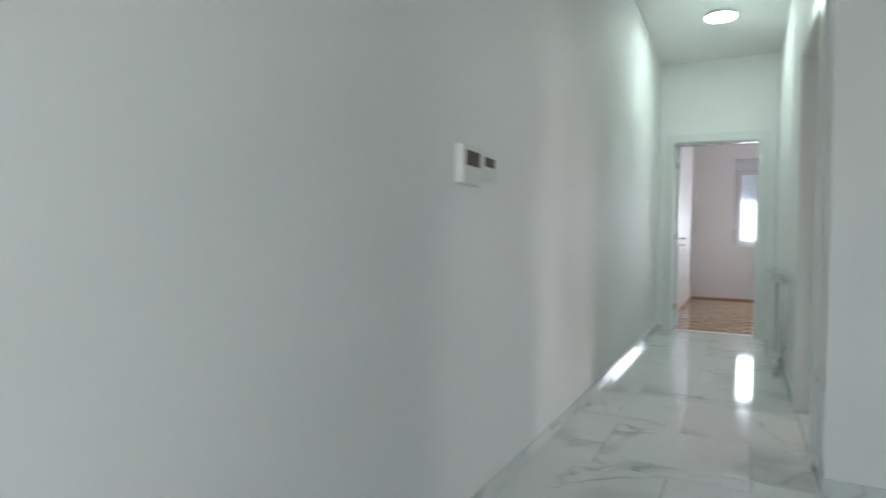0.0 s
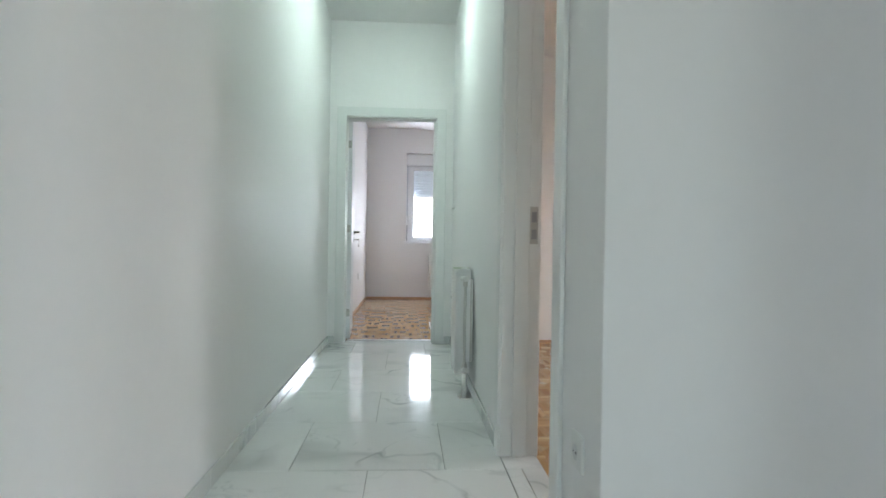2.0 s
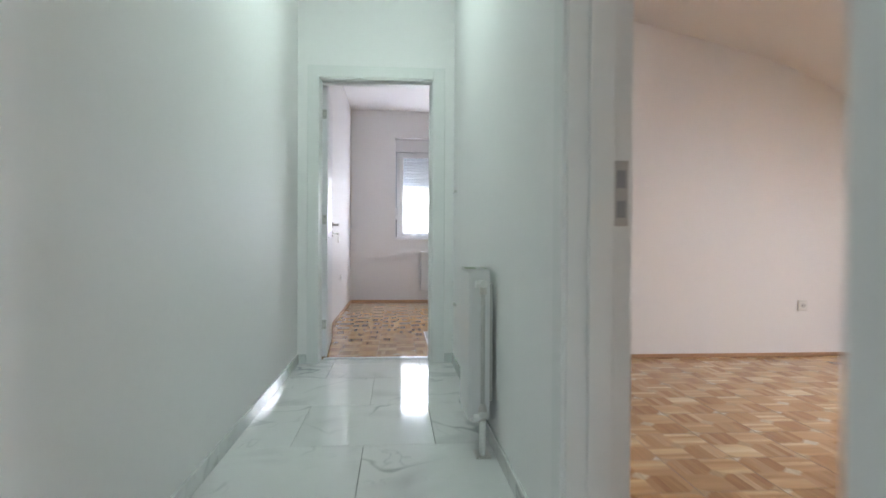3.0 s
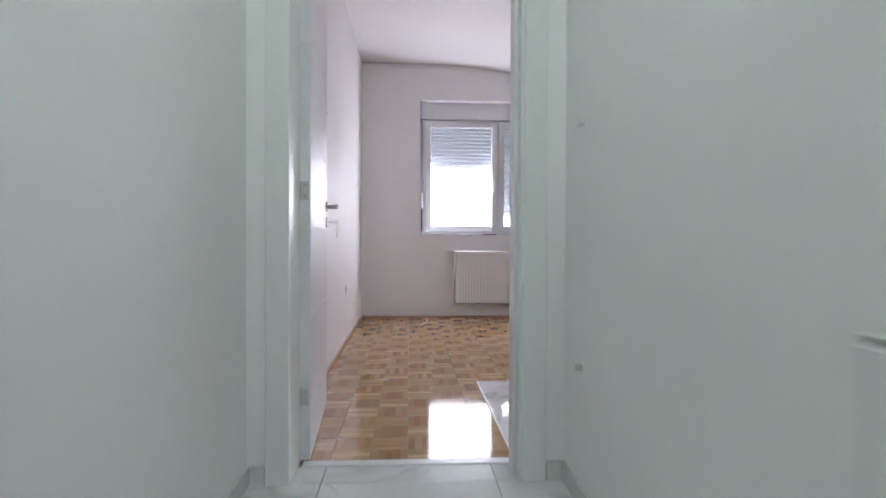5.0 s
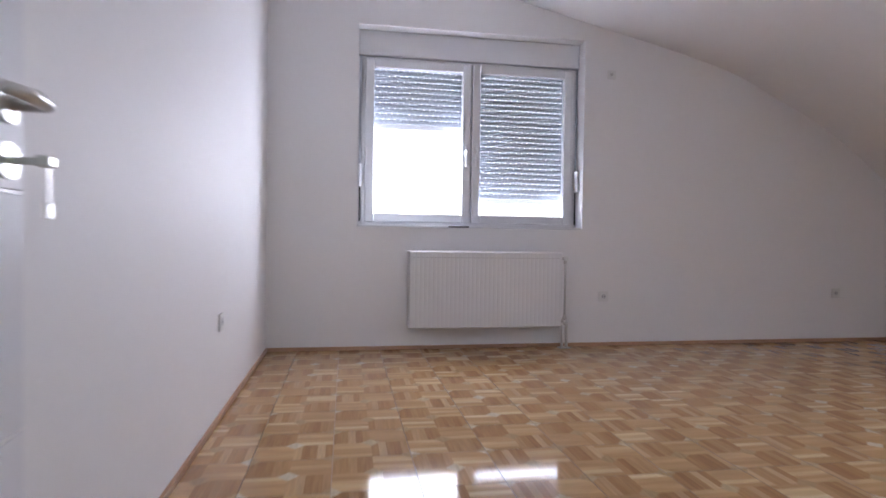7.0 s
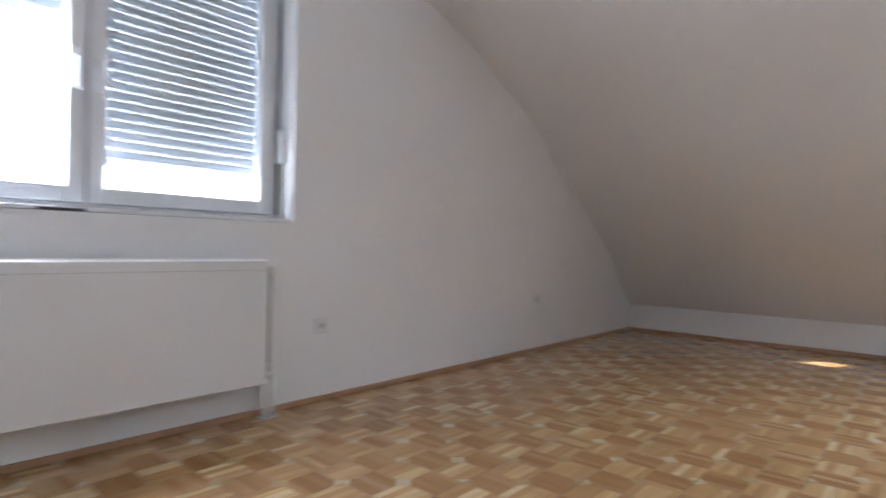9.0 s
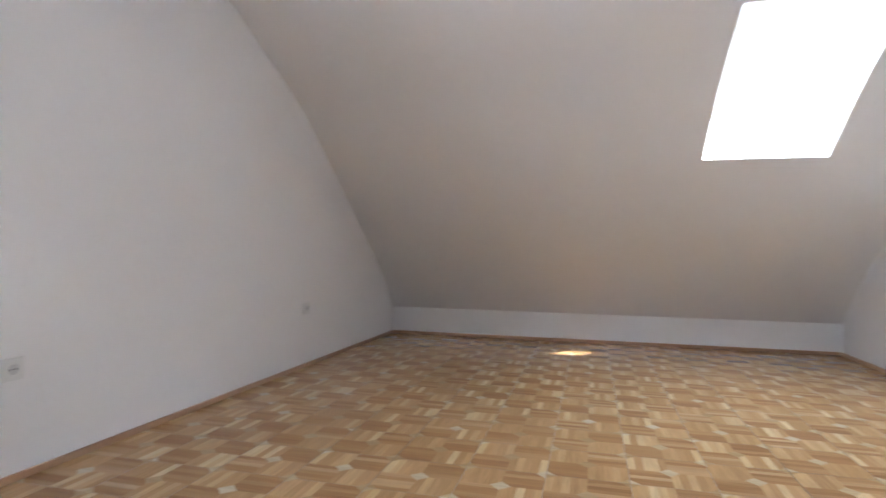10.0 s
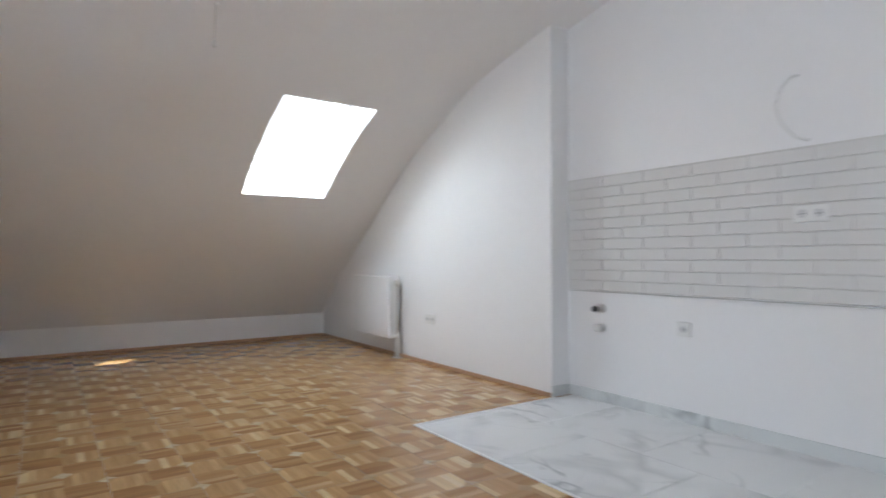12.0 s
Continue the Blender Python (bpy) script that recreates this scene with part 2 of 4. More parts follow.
def tube(points, r, n=10, bm=None):
    """A round rod through the points."""
    bm = bm or bmesh.new()
    pts = [Vector(p) for p in points]
    rings = []
    for i, p in enumerate(pts):
        d = (pts[min(i + 1, len(pts) - 1)] - pts[max(i - 1, 0)]).normalized()
        q = d.to_track_quat("Z", "Y")
        rr = r[i] if isinstance(r, (list, tuple)) else r
        rings.append([bm.verts.new(p + q @ Vector((rr * math.cos(a), rr * math.sin(a), 0))) for a in (2 * math.pi * k / n for k in range(n))])
    for a, b in zip(rings, rings[1:]):
        for k in range(n):
            bm.faces.new((a[k], a[(k + 1) % n], b[(k + 1) % n], b[k]))
    bm.faces.new(rings[0][::-1])
    bm.faces.new(rings[-1])
    return bm


def prism(poly, axis, a, b):
    """A polygon in the two other axes, drawn out along axis from a to b."""
    bm = bmesh.new()

    def at(u, v, w):
        return {"x": (w, u, v), "y": (u, w, v), "z": (u, v, w)}[axis]
    lo = [bm.verts.new(at(u, v, a)) for u, v in poly]
    hi = [bm.verts.new(at(u, v, b)) for u, v in poly]
    bm.faces.new(lo[::-1])
    bm.faces.new(hi)
    for k in range(len(poly)):
        j = (k + 1) % len(poly)
        bm.faces.new((lo[k], lo[j], hi[j], hi[k]))
    return bm


def setting(name, bm, mat, label, category):
    return tagged(part(name, bm, mat), label, category, kind="structure")


def wall(name, x0, y0, x1, y1, z1, holes, label, z0=0.0, mat=None):
    """A wall block with openings (u0, z0, u1, z1) along its longer side."""
    bm = bmesh.new()
    along_x = abs(x1 - x0) > abs(y1 - y0)
    u0, u1 = (x0, x1) if along_x else (y0, y1)
    us = sorted({u0, u1, *(h[0] for h in holes), *(h[2] for h in holes)})
    zs = sorted({z0, z1, *(h[1] for h in holes), *(h[3] for h in holes)})
    solid = lambda u, z: u0 < u < u1 and z0 < z < z1 and not any(h[0] < u < h[2] and h[1] < z < h[3] for h in holes)
    v = {}

    def vert(u, z, side):
        key = (u, z, side)
        if key not in v:
            w = ((y0, y1) if along_x else (x0, x1))[side]
            v[key] = bm.verts.new((u, w, z) if along_x else (w, u, z))
        return v[key]
    uu, zz = [us[0] - 1] + us + [us[-1] + 1], [zs[0] - 1] + zs + [zs[-1] + 1]
    mid = lambda s, k: (s[k] + s[k + 1]) / 2
    for i in range(1, len(uu) - 2):
        for j in range(1, len(zz) - 2):
            if not solid(mid(uu, i), mid(zz, j)):
                continue
            a, b, c, d = uu[i], uu[i + 1], zz[j], zz[j + 1]
            for side in (0, 1):
                bm.faces.new([vert(a, c, side), vert(b, c, side), vert(b, d, side), vert(a, d, side)])
            for di, dj, p, q in ((-1, 0, (a, c), (a, d)), (1, 0, (b, c), (b, d)), (0, -1, (a, c), (b, c)), (0, 1, (a, d), (b, d))):
                if not solid(mid(uu, i + di), mid(zz, j + dj)):
                    bm.faces.new([vert(*p, 0), vert(*q, 0), vert(*q, 1), vert(*p, 1)])
    return setting(name, bm, mat or PAINT, label, "wall")


# ---- plan ----
CW = 1.09            # corridor width
CH, RH = 2.83, 2.76  # corridor and room ceilings
RX, RY = 0.03, 4.28  # room: side wall and window wall
KX, KZ = 6.495, 0.26  # knee wall
SY, KY = 0.335, 0.17  # radiator wall and kitchen wall
COLX = 2.84
D1 = (0.138, 0.951, 2.005)
D2 = (-3.585, -2.705, 2.005)
WX0, WX1, WZ0, WZ1 = 0.665, 2.40, 0.905, 2.37

STUB, HX, HY = -3.94, 1.245, -4.79

# ---- large structure ----
setting("ground", bx(-300, -300, -6.2, 300, 300, -6.0), GROUNDM, "pale ground far below the attic flat", "ground")
bm = bmesh.new()
rim = [(80 * math.cos(radians(a)), 80 * math.sin(radians(a))) for a in range(-65, 146, 6)]
rows_ = [[bm.verts.new((x * k, y * k, z)) for x, y in rim] for z, k in ((-6.05, 1.0), (30, 1.0), (60, 0.9), (80, 0.7))]
for lo_, hi_ in zip(rows_, rows_[1:]):
    for k in range(len(rim) - 1):
        bm.faces.new((lo_[k], lo_[k + 1], hi_[k + 1], hi_[k])).smooth = True
setting("backdrop", bm, HAZE, "plain bright white haze of the far sky", "sky")
setting("floor_slab", bx(-0.4, -8.4, -0.25, 7.1, 4.75, -0.012), GROUT, "grey screed slab under the tiled floors", "floor")
wall("wall_corridor_side", -0.22, -8.2, 0.0, 0.0, CH, [], "smooth white painted corridor wall with a thermostat")
wall("wall_corridor_end", -0.22, 0.0, 1.26, KY, CH, [(D1[0], -0.01, D1[1], D1[2])], "white painted end wall around a door opening")
wall("wall_bedroom", CW, STUB, CW + 0.16, 0.0, CH, [(D2[0], -0.01, D2[1], D2[2])], "white painted corridor wall with an open doorway")
wall("wall_stub", CW + 0.16, STUB, KX + 0.3, STUB + 0.12, CH, [], "white painted wall facing the entrance hall")
wall("wall_hall", HX, -8.2, HX + 0.16, HY, CH, [(-6.05, -0.01, -5.03, 2.12)], "white painted hall wall beside a closed door")
wall("wall_side_passage", HX + 0.16, HY - 0.12, 3.2, HY, CH, [], "white painted wall of the side passage")
# Both openings are unseen, added so that the fill lamps shine in.
wall("wall_passage_end", 3.2, HY - 0.12, 3.32, STUB, CH, [(-4.70, -0.01, -4.04, 2.08)], "unseen plain white wall closing the side passage, with an added opening for fill light")
wall("wall_hall_back", 0.0, -8.36, HX, -8.2, CH, [(0.18, -0.01, 1.05, 2.05)], "unseen plain white wall behind the hall, with an added opening for fill light")
wall("wall_room_side", -0.22, KY, RX, RY, RH, [], "plain white painted room wall beside the door")
wall("wall_window", -0.22, RY, 7.0, RY + 0.30, RH, [(WX0, WZ0, WX1, WZ1)], "white painted gable wall around a window recess")
wall("wall_partition", 1.26, 0.09, COLX, KY, RH, [], "white painted kitchen wall with a strip of tiles")
wall("wall_radiator", COLX, 0.09, KX + 0.3, SY, RH, [], "white painted gable wall with a small radiator")
wall("wall_knee", KX, STUB, KX + 0.15, RY, KZ, [], "low white knee wall under the roof slope")
setting("ceiling_corridor", bx(-0.22, -8.36, CH, 3.32, 0.16, CH + 0.12), CEIL, "flat white corridor ceiling", "ceiling")

PROFILE = ((-0.22, 2.76), (0.8, 2.76), (1.2, 2.735), (1.6, 2.68), (2.0, 2.60), (2.5, 2.485), (3.0, 2.375), (3.5, 2.25), (3.8, 2.145), (4.057, 2.02),
           (4.43, 1.85), (4.75, 1.655), (5.06, 1.43), (5.4, 1.18), (5.75, 0.915), (6.0, 0.74), (6.25, 0.51), (KX, KZ), (6.70, 0.06))


def smooth_profile():
    """The vaulted section, refined by a spline through its stations; stations stay in place."""
    out = []
    n = len(PROFILE)
    for i in range(n - 1):
        p0, p1, p2, p3 = (Vector(PROFILE[max(0, min(n - 1, i + k))]) for k in (-1, 0, 1, 2))
        for k in range(4):
            t = k / 4
            out.append(0.5 * ((2 * p1) + (p2 - p0) * t + (2 * p0 - 5 * p1 + 4 * p2 - p3) * t * t + (3 * p1 - p0 - 3 * p2 + p3) * t ** 3))
    out.append(Vector(PROFILE[-1]))
    return out


def vault(name, ys, hole_y, x0, label, thick=0.38, hole_x=(4.057, 5.06)):
    """Ceiling that bends down into the roof slope, with one roof window opening."""
    prof = [p for p in smooth_profile() if p.x >= x0 - 1e-6]
    outer = []
    for i, p in enumerate(prof):
        t = (prof[min(i + 1, len(prof) - 1)] - prof[max(i - 1, 0)]).normalized()
        outer.append(p + Vector((-t.y, t.x)) * thick)
    bm = bmesh.new()
    grid = [[[bm.verts.new((q.x, y, q.y)) for q in line] for y in ys] for line in (prof, outer)]

    def gone(i, j):
        x = (prof[i].x + prof[i + 1].x) / 2
        y = (ys[j] + ys[j + 1]) / 2
        return hole_x[0] < x < hole_x[1] and hole_y[0] < y < hole_y[1]
    ni, nj = len(prof) - 1, len(ys) - 1
    for i in range(ni):
        for j in range(nj):
            if gone(i, j):
                continue
            for g in grid:
                f = bm.faces.new((g[j][i], g[j][i + 1], g[j + 1][i + 1], g[j + 1][i]))
                f.smooth = True
            for di, dj, a, b in ((-1, 0, (j, i), (j + 1, i)), (1, 0, (j, i + 1), (j + 1, i + 1)), (0, -1, (j, i), (j, i + 1)), (0, 1, (j + 1, i), (j + 1, i + 1))):
                ii, jj = i + di, j + dj
                if not (0 <= ii < ni and 0 <= jj < nj) or gone(ii, jj):
                    bm.faces.new([bm.verts.new(grid[s][q[0]][q[1]].co) for s, q in ((0, a), (0, b), (1, b), (1, a))])
    return setting(name, bm, CEIL, label, "ceiling")


SKY_Y = (0.95, 1.67)
vault("ceiling_room", (0.09, SKY_Y[0], SKY_Y[1], RY + 0.30), SKY_Y, -0.22, "off-white ceiling curving down into the roof slope")
# The bedroom's roof opening is unseen, added to let its daylight in.
vault("ceiling_bedroom", (STUB, -2.3, -1.5, 0.09), (-2.3, -1.5), 1.2, "off-white sloped bedroom ceiling")



def casing(door, name, mk, u0, u1, h, w=0.080, proud=0.014, thick=0.16, back=True, hinge_jamb=0.020):
    """Door lining and casings; mk maps (u, depth, z) boxes into the world."""
    for a, b in ((u0 - 0.001, u0 + hinge_jamb), (u1 - 0.020, u1 + 0.001)):
        part("jamb", mk(a, -0.004, 0, b, thick + 0.004, h), TRIM, door)
    part("head_jamb", mk(u0 + 0.020, -0.004, h - 0.020, u1 - 0.020, thick + 0.004, h), TRIM, door)
    for d0, d1 in (((-proud, -0.001), (thick + 0.001, thick + proud)) if back else ((-proud, -0.001),)):
        part("casing", mk(u0 - w + 0.008, d0, 0, u0 + 0.008, d1, h + w - 0.008), TRIM, door)
        part("casing", mk(u1 - 0.008, d0, 0, u1 + w - 0.008, d1, h + w - 0.008), TRIM, door)
        part("head_casing", mk(u0 + 0.008, d0, h - 0.008, u1 - 0.008, d1, h + w - 0.008), TRIM, door)
    # rebate strip against which the leaf closes
    sides = ((u0 + 0.020, u0 + 0.034), (u1 - 0.034, u1 - 0.020))
    for a, b in sides if hinge_jamb == 0.020 else sides[1:]:
        part("stop", mk(a, 0.045, 0, b, thick - 0.045, h - 0.034), TRIM, door)
    part("stop", mk(u0 + 0.020, 0.045, h - 0.034, u1 - 0.020, thick - 0.045, h - 0.020), TRIM, door)


# ---- doors ----
door_1 = thing("door_1", (D1[0] + D1[1]) / 2, 0.0, 0.0, "white door frame with broad flat casings round an open doorway", "door frame", kind="structure")
inv = Matrix.Translation((-(D1[0] + D1[1]) / 2, 0, 0))


def mk1(u0, d0, z0, u1, d1, z1):
    b = bx(u0, d0, z0, u1, d1, z1, 0.0025)
    bmesh.ops.transform(b, matrix=inv, verts=b.verts)
    return b


casing(door_1, "door_1", mk1, *D1, thick=KY, hinge_jamb=0.009)
# The latch holes are solid blocks coloured as the shade inside them.
for z0, z1, mat in ((0.925, 1.080, NICKEL), (0.940, 0.992, HOLE_SHADE_SCREW), (1.012, 1.066, HOLE_SHADE_SCREW)):
    inset = 0.0 if mat is NICKEL else 0.006
    b = bx(D1[1] - 0.0225 - (0.001 if inset else 0), 0.130 + inset, z0, D1[1] - 0.0195, 0.168 - inset, z1, 0.0008)
    bmesh.ops.transform(b, matrix=inv, verts=b.verts)
    part("strike_plate" if mat is NICKEL else "latch_hole_shade", b, mat, door_1, "bright nickel strike plate" if mat is NICKEL else "")
b = bx(D1[0] + 0.02, 0.145, -0.002, D1[1] - 0.02, 0.195, 0.006, 0.003)
bmesh.ops.transform(b, matrix=inv, verts=b.verts)
part("threshold", b, TRIM, door_1, "flat pale threshold strip")

door_2 = thing("door_2", CW, (D2[0] + D2[1]) / 2, 0.0, "white lined doorway to the bedroom with flat casings", "door frame", kind="structure")
inv2 = Matrix.Translation((-CW, -(D2[0] + D2[1]) / 2, 0))


def mk2(u0, d0, z0, u1, d1, z1):
    b = bx(CW + d0, u0, z0, CW + d1, u1, z1, 0.0025)
    bmesh.ops.transform(b, matrix=inv2, verts=b.verts)
    return b


casing(door_2, "door_2", mk2, *D2, thick=0.150, back=False)
# Here too solid grey blocks carry the shade of the latch holes.
for z0, z1, mat, lab in ((0.885, 1.040, STEEL, "brushed steel strike plate"), (0.905, 0.945, HOLE_SHADE_SCREW, ""), (0.975, 1.018, HOLE_SHADE_SCREW, "")):
    dx = 0.0 if mat is STEEL else 0.006
    b = bx(CW + 0.108 + dx, D2[1] - 0.0235 - (0.001 if dx else 0), z0, CW + 0.142 - dx, D2[1] - 0.0195, z1, 0.0008)
    bmesh.ops.transform(b, matrix=inv2, verts=b.verts)
    part("strike_plate" if mat is STEEL else "latch_hole_shade", b, mat, door_2, lab)


def door_leaf(x, y, turn):
    """Open leaf; local x runs from the hinge to the free edge, the grooved face is at local y = -0.04."""
    leaf = thing("door_leaf", x, y, 0.012, "white lacquered door standing open with thin horizontal grooves", "door")
    leaf.rotation_euler = (0, 0, radians(turn))
    w, h, t = 0.770, 1.985, 0.040
    zs = [0.195, 0.535, 0.870, 1.205, 1.545]
    bm = bmesh.new()
    edges = [0.0] + zs + [h]
    for a, b_ in zip(edges, edges[1:]):
        bx(0.0, -t, a + (0.003 if a else 0), w, 0.0, b_ - (0.003 if b_ < h else 0), 0.0018, bm)
    bx(0.004, -t + 0.004, 0.004, w - 0.004, -0.004, h - 0.004, 0, bm)
    part("panel", bm, LACQUER, leaf)
    # A white strip in each groove stands for the highlight along it.
    for z in zs:
        part("groove_highlight", bx(0.03, -t - 0.0005, z - 0.0022, w - 0.03, -t + 0.004, z + 0.0022), ENAMEL, leaf, "thin white strip coloured as the highlight in the groove")
    for z in (0.202, 0.968, 1.735):
        bm = tube([(-0.007, 0.004, z - 0.004), (-0.007, 0.004, z + 0.072)], 0.0085, 12)
        bx(-0.0030, -0.033, z, 0.0, 0.003, z + 0.068, 0.001, bm)
        hinge = part("hinge", bm, STEEL, leaf, "satin steel hinge")
        for dz in (0.014, 0.054):
            part("screw", tube([(-0.0030, -0.020, z + dz), (-0.0040, -0.020, z + dz)], [0.0048, 0.0036], 10), HOLE_SHADE_SCREW, hinge)
    for side in (-1, 1):
        f = -t if side < 0 else 0.0
        bm = tube([(w - 0.055, f, 0.985), (w - 0.055, f + side * 0.008, 0.985)], 0.026, 20)
        part("rose", bm, CHROME, leaf)
        bm = tube([(w - 0.055, f + side * 0.008, 0.985), (w - 0.055, f + side * 0.045, 0.985), (w - 0.062, f + side * 0.052, 0.985),
                   (w - 0.10, f + side * 0.054, 0.987), (w - 0.165, f + side * 0.050, 0.983)], [0.010, 0.010, 0.011, 0.010, 0.008], 12)
        part("lever", bm, CHROME, leaf, "satin nickel lever handle", smooth=True)
        part("escutcheon", tube([(w - 0.055, f, 0.910), (w - 0.055, f + side * 0.008, 0.910)], 0.025, 20), CHROME, leaf)
    part("lock_case_edge", bx(w, -0.030, 0.90, w + 0.0012, -0.010, 1.10), STEEL, leaf)
    bm = bx(w - 0.0575, -t - 0.040, 0.905, w - 0.0525, -t - 0.006, 0.915)
    bx(w - 0.066, -t - 0.058, 0.902, w - 0.044, -t - 0.040, 0.918, 0.003, bm)
    bx(w - 0.0565, -t - 0.054, 0.845, w - 0.0535, -t - 0.050, 0.902, 0, bm)
    bx(w - 0.064, -t - 0.055, 0.833, w - 0.046, -t - 0.049, 0.855, 0.002, bm)
    part("key", bm, CHROME, leaf, "pair of keys hanging in the lock")
    return leaf


door_leaf(0.143, 0.186, 93.7)

door_3 = thing("door_3", HX, -5.54, 0.0, "closed door and frame, coloured grey for the shade on them", "door", kind="structure")
inv3 = Matrix.Translation((-HX, 5.54, 0))


def mk3(x0, y0, z0, x1, y1, z1, bev=0.003):
    b = bx(HX + x0, y0, z0, HX + x1, y1, z1, bev)
    bmesh.ops.transform(b, matrix=inv3, verts=b.verts)
    return b


part("casing", mk3(-0.018, -5.075, 0, 0.03, -5.02, 2.16), TRIM, door_3, "white casing")
part("casing", mk3(-0.018, -6.06, 0, 0.03, -6.005, 2.16), TRIM, door_3, "white casing")
part("head_casing", mk3(-0.018, -6.005, 2.10, 0.03, -5.075, 2.16), TRIM, door_3, "white casing")
part("frame_post", mk3(0.010, -5.20, 0, 0.10, -5.076, 2.10), DOOR_SHADE, door_3)
part("leaf", mk3(0.016, -6.004, 0.005, 0.10, -5.204, 2.10), DOOR_SHADE, door_3)


# ---- window ----
def window():
    """Two-sash window in a deep recess, with a shutter box above and perforated roller shutters outside."""
    y0, y1 = RY + 0.13, RY + 0.20
    zb, zt = WZ0 + 0.02, WZ1 - 0.19
    xm = 1.53
    win = thing("window_1", xm, y0, zb, "white plastic double window with perforated roller shutters half down", "window", kind="structure")
    inv = Matrix.Translation((-xm, -y0, -zb))

    def p(name, bm, mat, parent=win, label=""):
        bmesh.ops.transform(bm, matrix=inv, verts=bm.verts)
        return part(name, bm, mat, parent, label)
    fr = 0.045
    p("frame_side", bx(WX0 + 0.03, y0, zb, WX0 + 0.03 + fr, y1, zt, 0.004), PVC)
    p("frame_side", bx(WX1 - 0.03 - fr, y0, zb, WX1 - 0.03, y1, zt, 0.004), PVC)
    p("frame_top", bx(WX0 + 0.03 + fr, y0, zt - fr, WX1 - 0.03 - fr, y1, zt, 0.004), PVC)
    p("frame_bottom", bx(WX0 + 0.03 + fr, y0, zb, WX1 - 0.03 - fr, y1, zb + fr, 0.004), PVC)
    p("mullion", bx(xm - 0.018, y0 + 0.004, zb + fr, xm + 0.018, y1, zt - fr, 0.004), PVC)
    for a, b_, lev in ((WX0 + 0.055, xm - 0.004, 1), (xm + 0.006, WX1 - 0.055, -1)):
        sash = p("sash", bx(a + 0.06, y0 + 0.005, zb + 0.02, b_ - 0.06, y0 + 0.012, zb + 0.075, 0.002), PVC)
        s = 0.065
        for q in ((a, zb + 0.018, a + s, zt - 0.018), (b_ - s, zb + 0.018, b_, zt - 0.018)):
            p("stile", bx(q[0], y0 - 0.022, q[1], q[2], y0 + 0.030, q[3], 0.007), PVC, sash)
        p("rail", bx(a + s, y0 - 0.022, zb + 0.018, b_ - s, y0 + 0.030, zb + 0.018 + s, 0.007), PVC, sash)
        p("rail", bx(a + s, y0 - 0.022, zt - 0.018 - s, b_ - s, y0 + 0.030, zt - 0.018, 0.007), PVC, sash)
        pane = p("pane", bx(a + s - 0.01, y0 + 0.004, zb + 0.018 + s - 0.01, b_ - s + 0.01, y0 + 0.008, zt - 0.018 - s + 0.01), GLASS, sash)
        pane.visible_shadow = False
        hx = b_ - s / 2 if lev > 0 else a + s / 2
        bm = bx(hx - 0.014, y0 - 0.034, 1.47, hx + 0.014, y0 - 0.022, 1.54, 0.004)
        bx(hx - 0.011, y0 - 0.058, 1.375, hx + 0.011, y0 - 0.040, 1.50, 0.005, bm)
        bx(hx - 0.009, y0 - 0.045, 1.485, hx + 0.009, y0 - 0.030, 1.505, 0.003, bm)
        p("handle", bm, PVC, sash, "white lever handle")
    for x0, x1 in ((WX0 + 0.001, WX0 + 0.030), (WX1 - 0.030, WX1 - 0.001)):
        p("reveal_strip", bx(x0, y0 + 0.022, zb - 0.018, x1, y1 - 0.002, zt + 0.001), PVC)
    # shutter box
    p("shutter_box", bx(WX0 + 0.002, RY + 0.105, zt + 0.002, WX1 - 0.002, RY + 0.28, WZ1 - 0.002, 0.006), PVC, win, "flat white shutter box above the sashes")
    p("box_lip", bx(WX0 + 0.004, RY + 0.098, zt + 0.002, WX1 - 0.004, RY + 0.104, zt + 0.022, 0.002), PVC)
    # sill, slightly below the frame
    p("sill", bx(WX0 + 0.002, RY + 0.004, WZ0 + 0.001, WX1 - 0.002, y0 + 0.06, WZ0 + 0.018, 0.003), PVC)
    p("sill_clip", bx(1.345, RY - 0.004, WZ0 + 0.002, 1.50, RY + 0.02, WZ0 + 0.013, 0.003), DARK, win, "dark strip lying on the sill edge")
    # belts and winders beside the sashes
    for x in (WX0 + 0.018, WX1 - 0.018):
        p("belt", bx(x - 0.007, RY + 0.112, 1.30, x + 0.007, RY + 0.115, zt, 0), SLAT, win, "grey shutter belt")
        w = p("belt_winder", bx(x - 0.014, RY + 0.055, 1.20, x + 0.014, RY + 0.12, 1.37, 0.012), PVC, win, "rounded white belt winder")
        p("belt_lower", bx(x - 0.006, RY + 0.112, zb + 0.02, x + 0.006, RY + 0.114, 1.20, 0), DARK, win)
    # shutters: one mesh for a slat, with slots along its upper edge
    pitch = 0.0415
    ys = y1 + 0.035
    for a, b_, bottom, tone in ((WX0 + 0.035, xm - 0.012, 1.66, 0), (xm + 0.012, WX1 - 0.035, 1.105, 1)):
        sh = thing("roller_shutter", (a + b_) / 2, ys, bottom, "pale grey perforated roller shutter lowered " + ("most of the way" if tone else "part of the way"), "roller shutter", "window shutters")
        wd = (b_ - a) / 2
        slats = []
        for shift in (0.0, 0.5):
            bm = bmesh.new()
            arc = [(-0.0165, 0.0012), (-0.009, 0.0020), (0.0, 0.0023), (0.009, 0.0020), (0.0165, 0.0012)]
            front = [[bm.verts.new((x, -d, z * 1.015 + 0.0168)) for z, d in arc] for x in (-wd, wd)]
            back = [[bm.verts.new((x, 0.004, z * 1.015 + 0.0168)) for z, d in arc] for x in (-wd, wd)]
            for k in range(4):
                bm.faces.new((front[0][k], front[1][k], front[1][k + 1], front[0][k + 1])).smooth = True
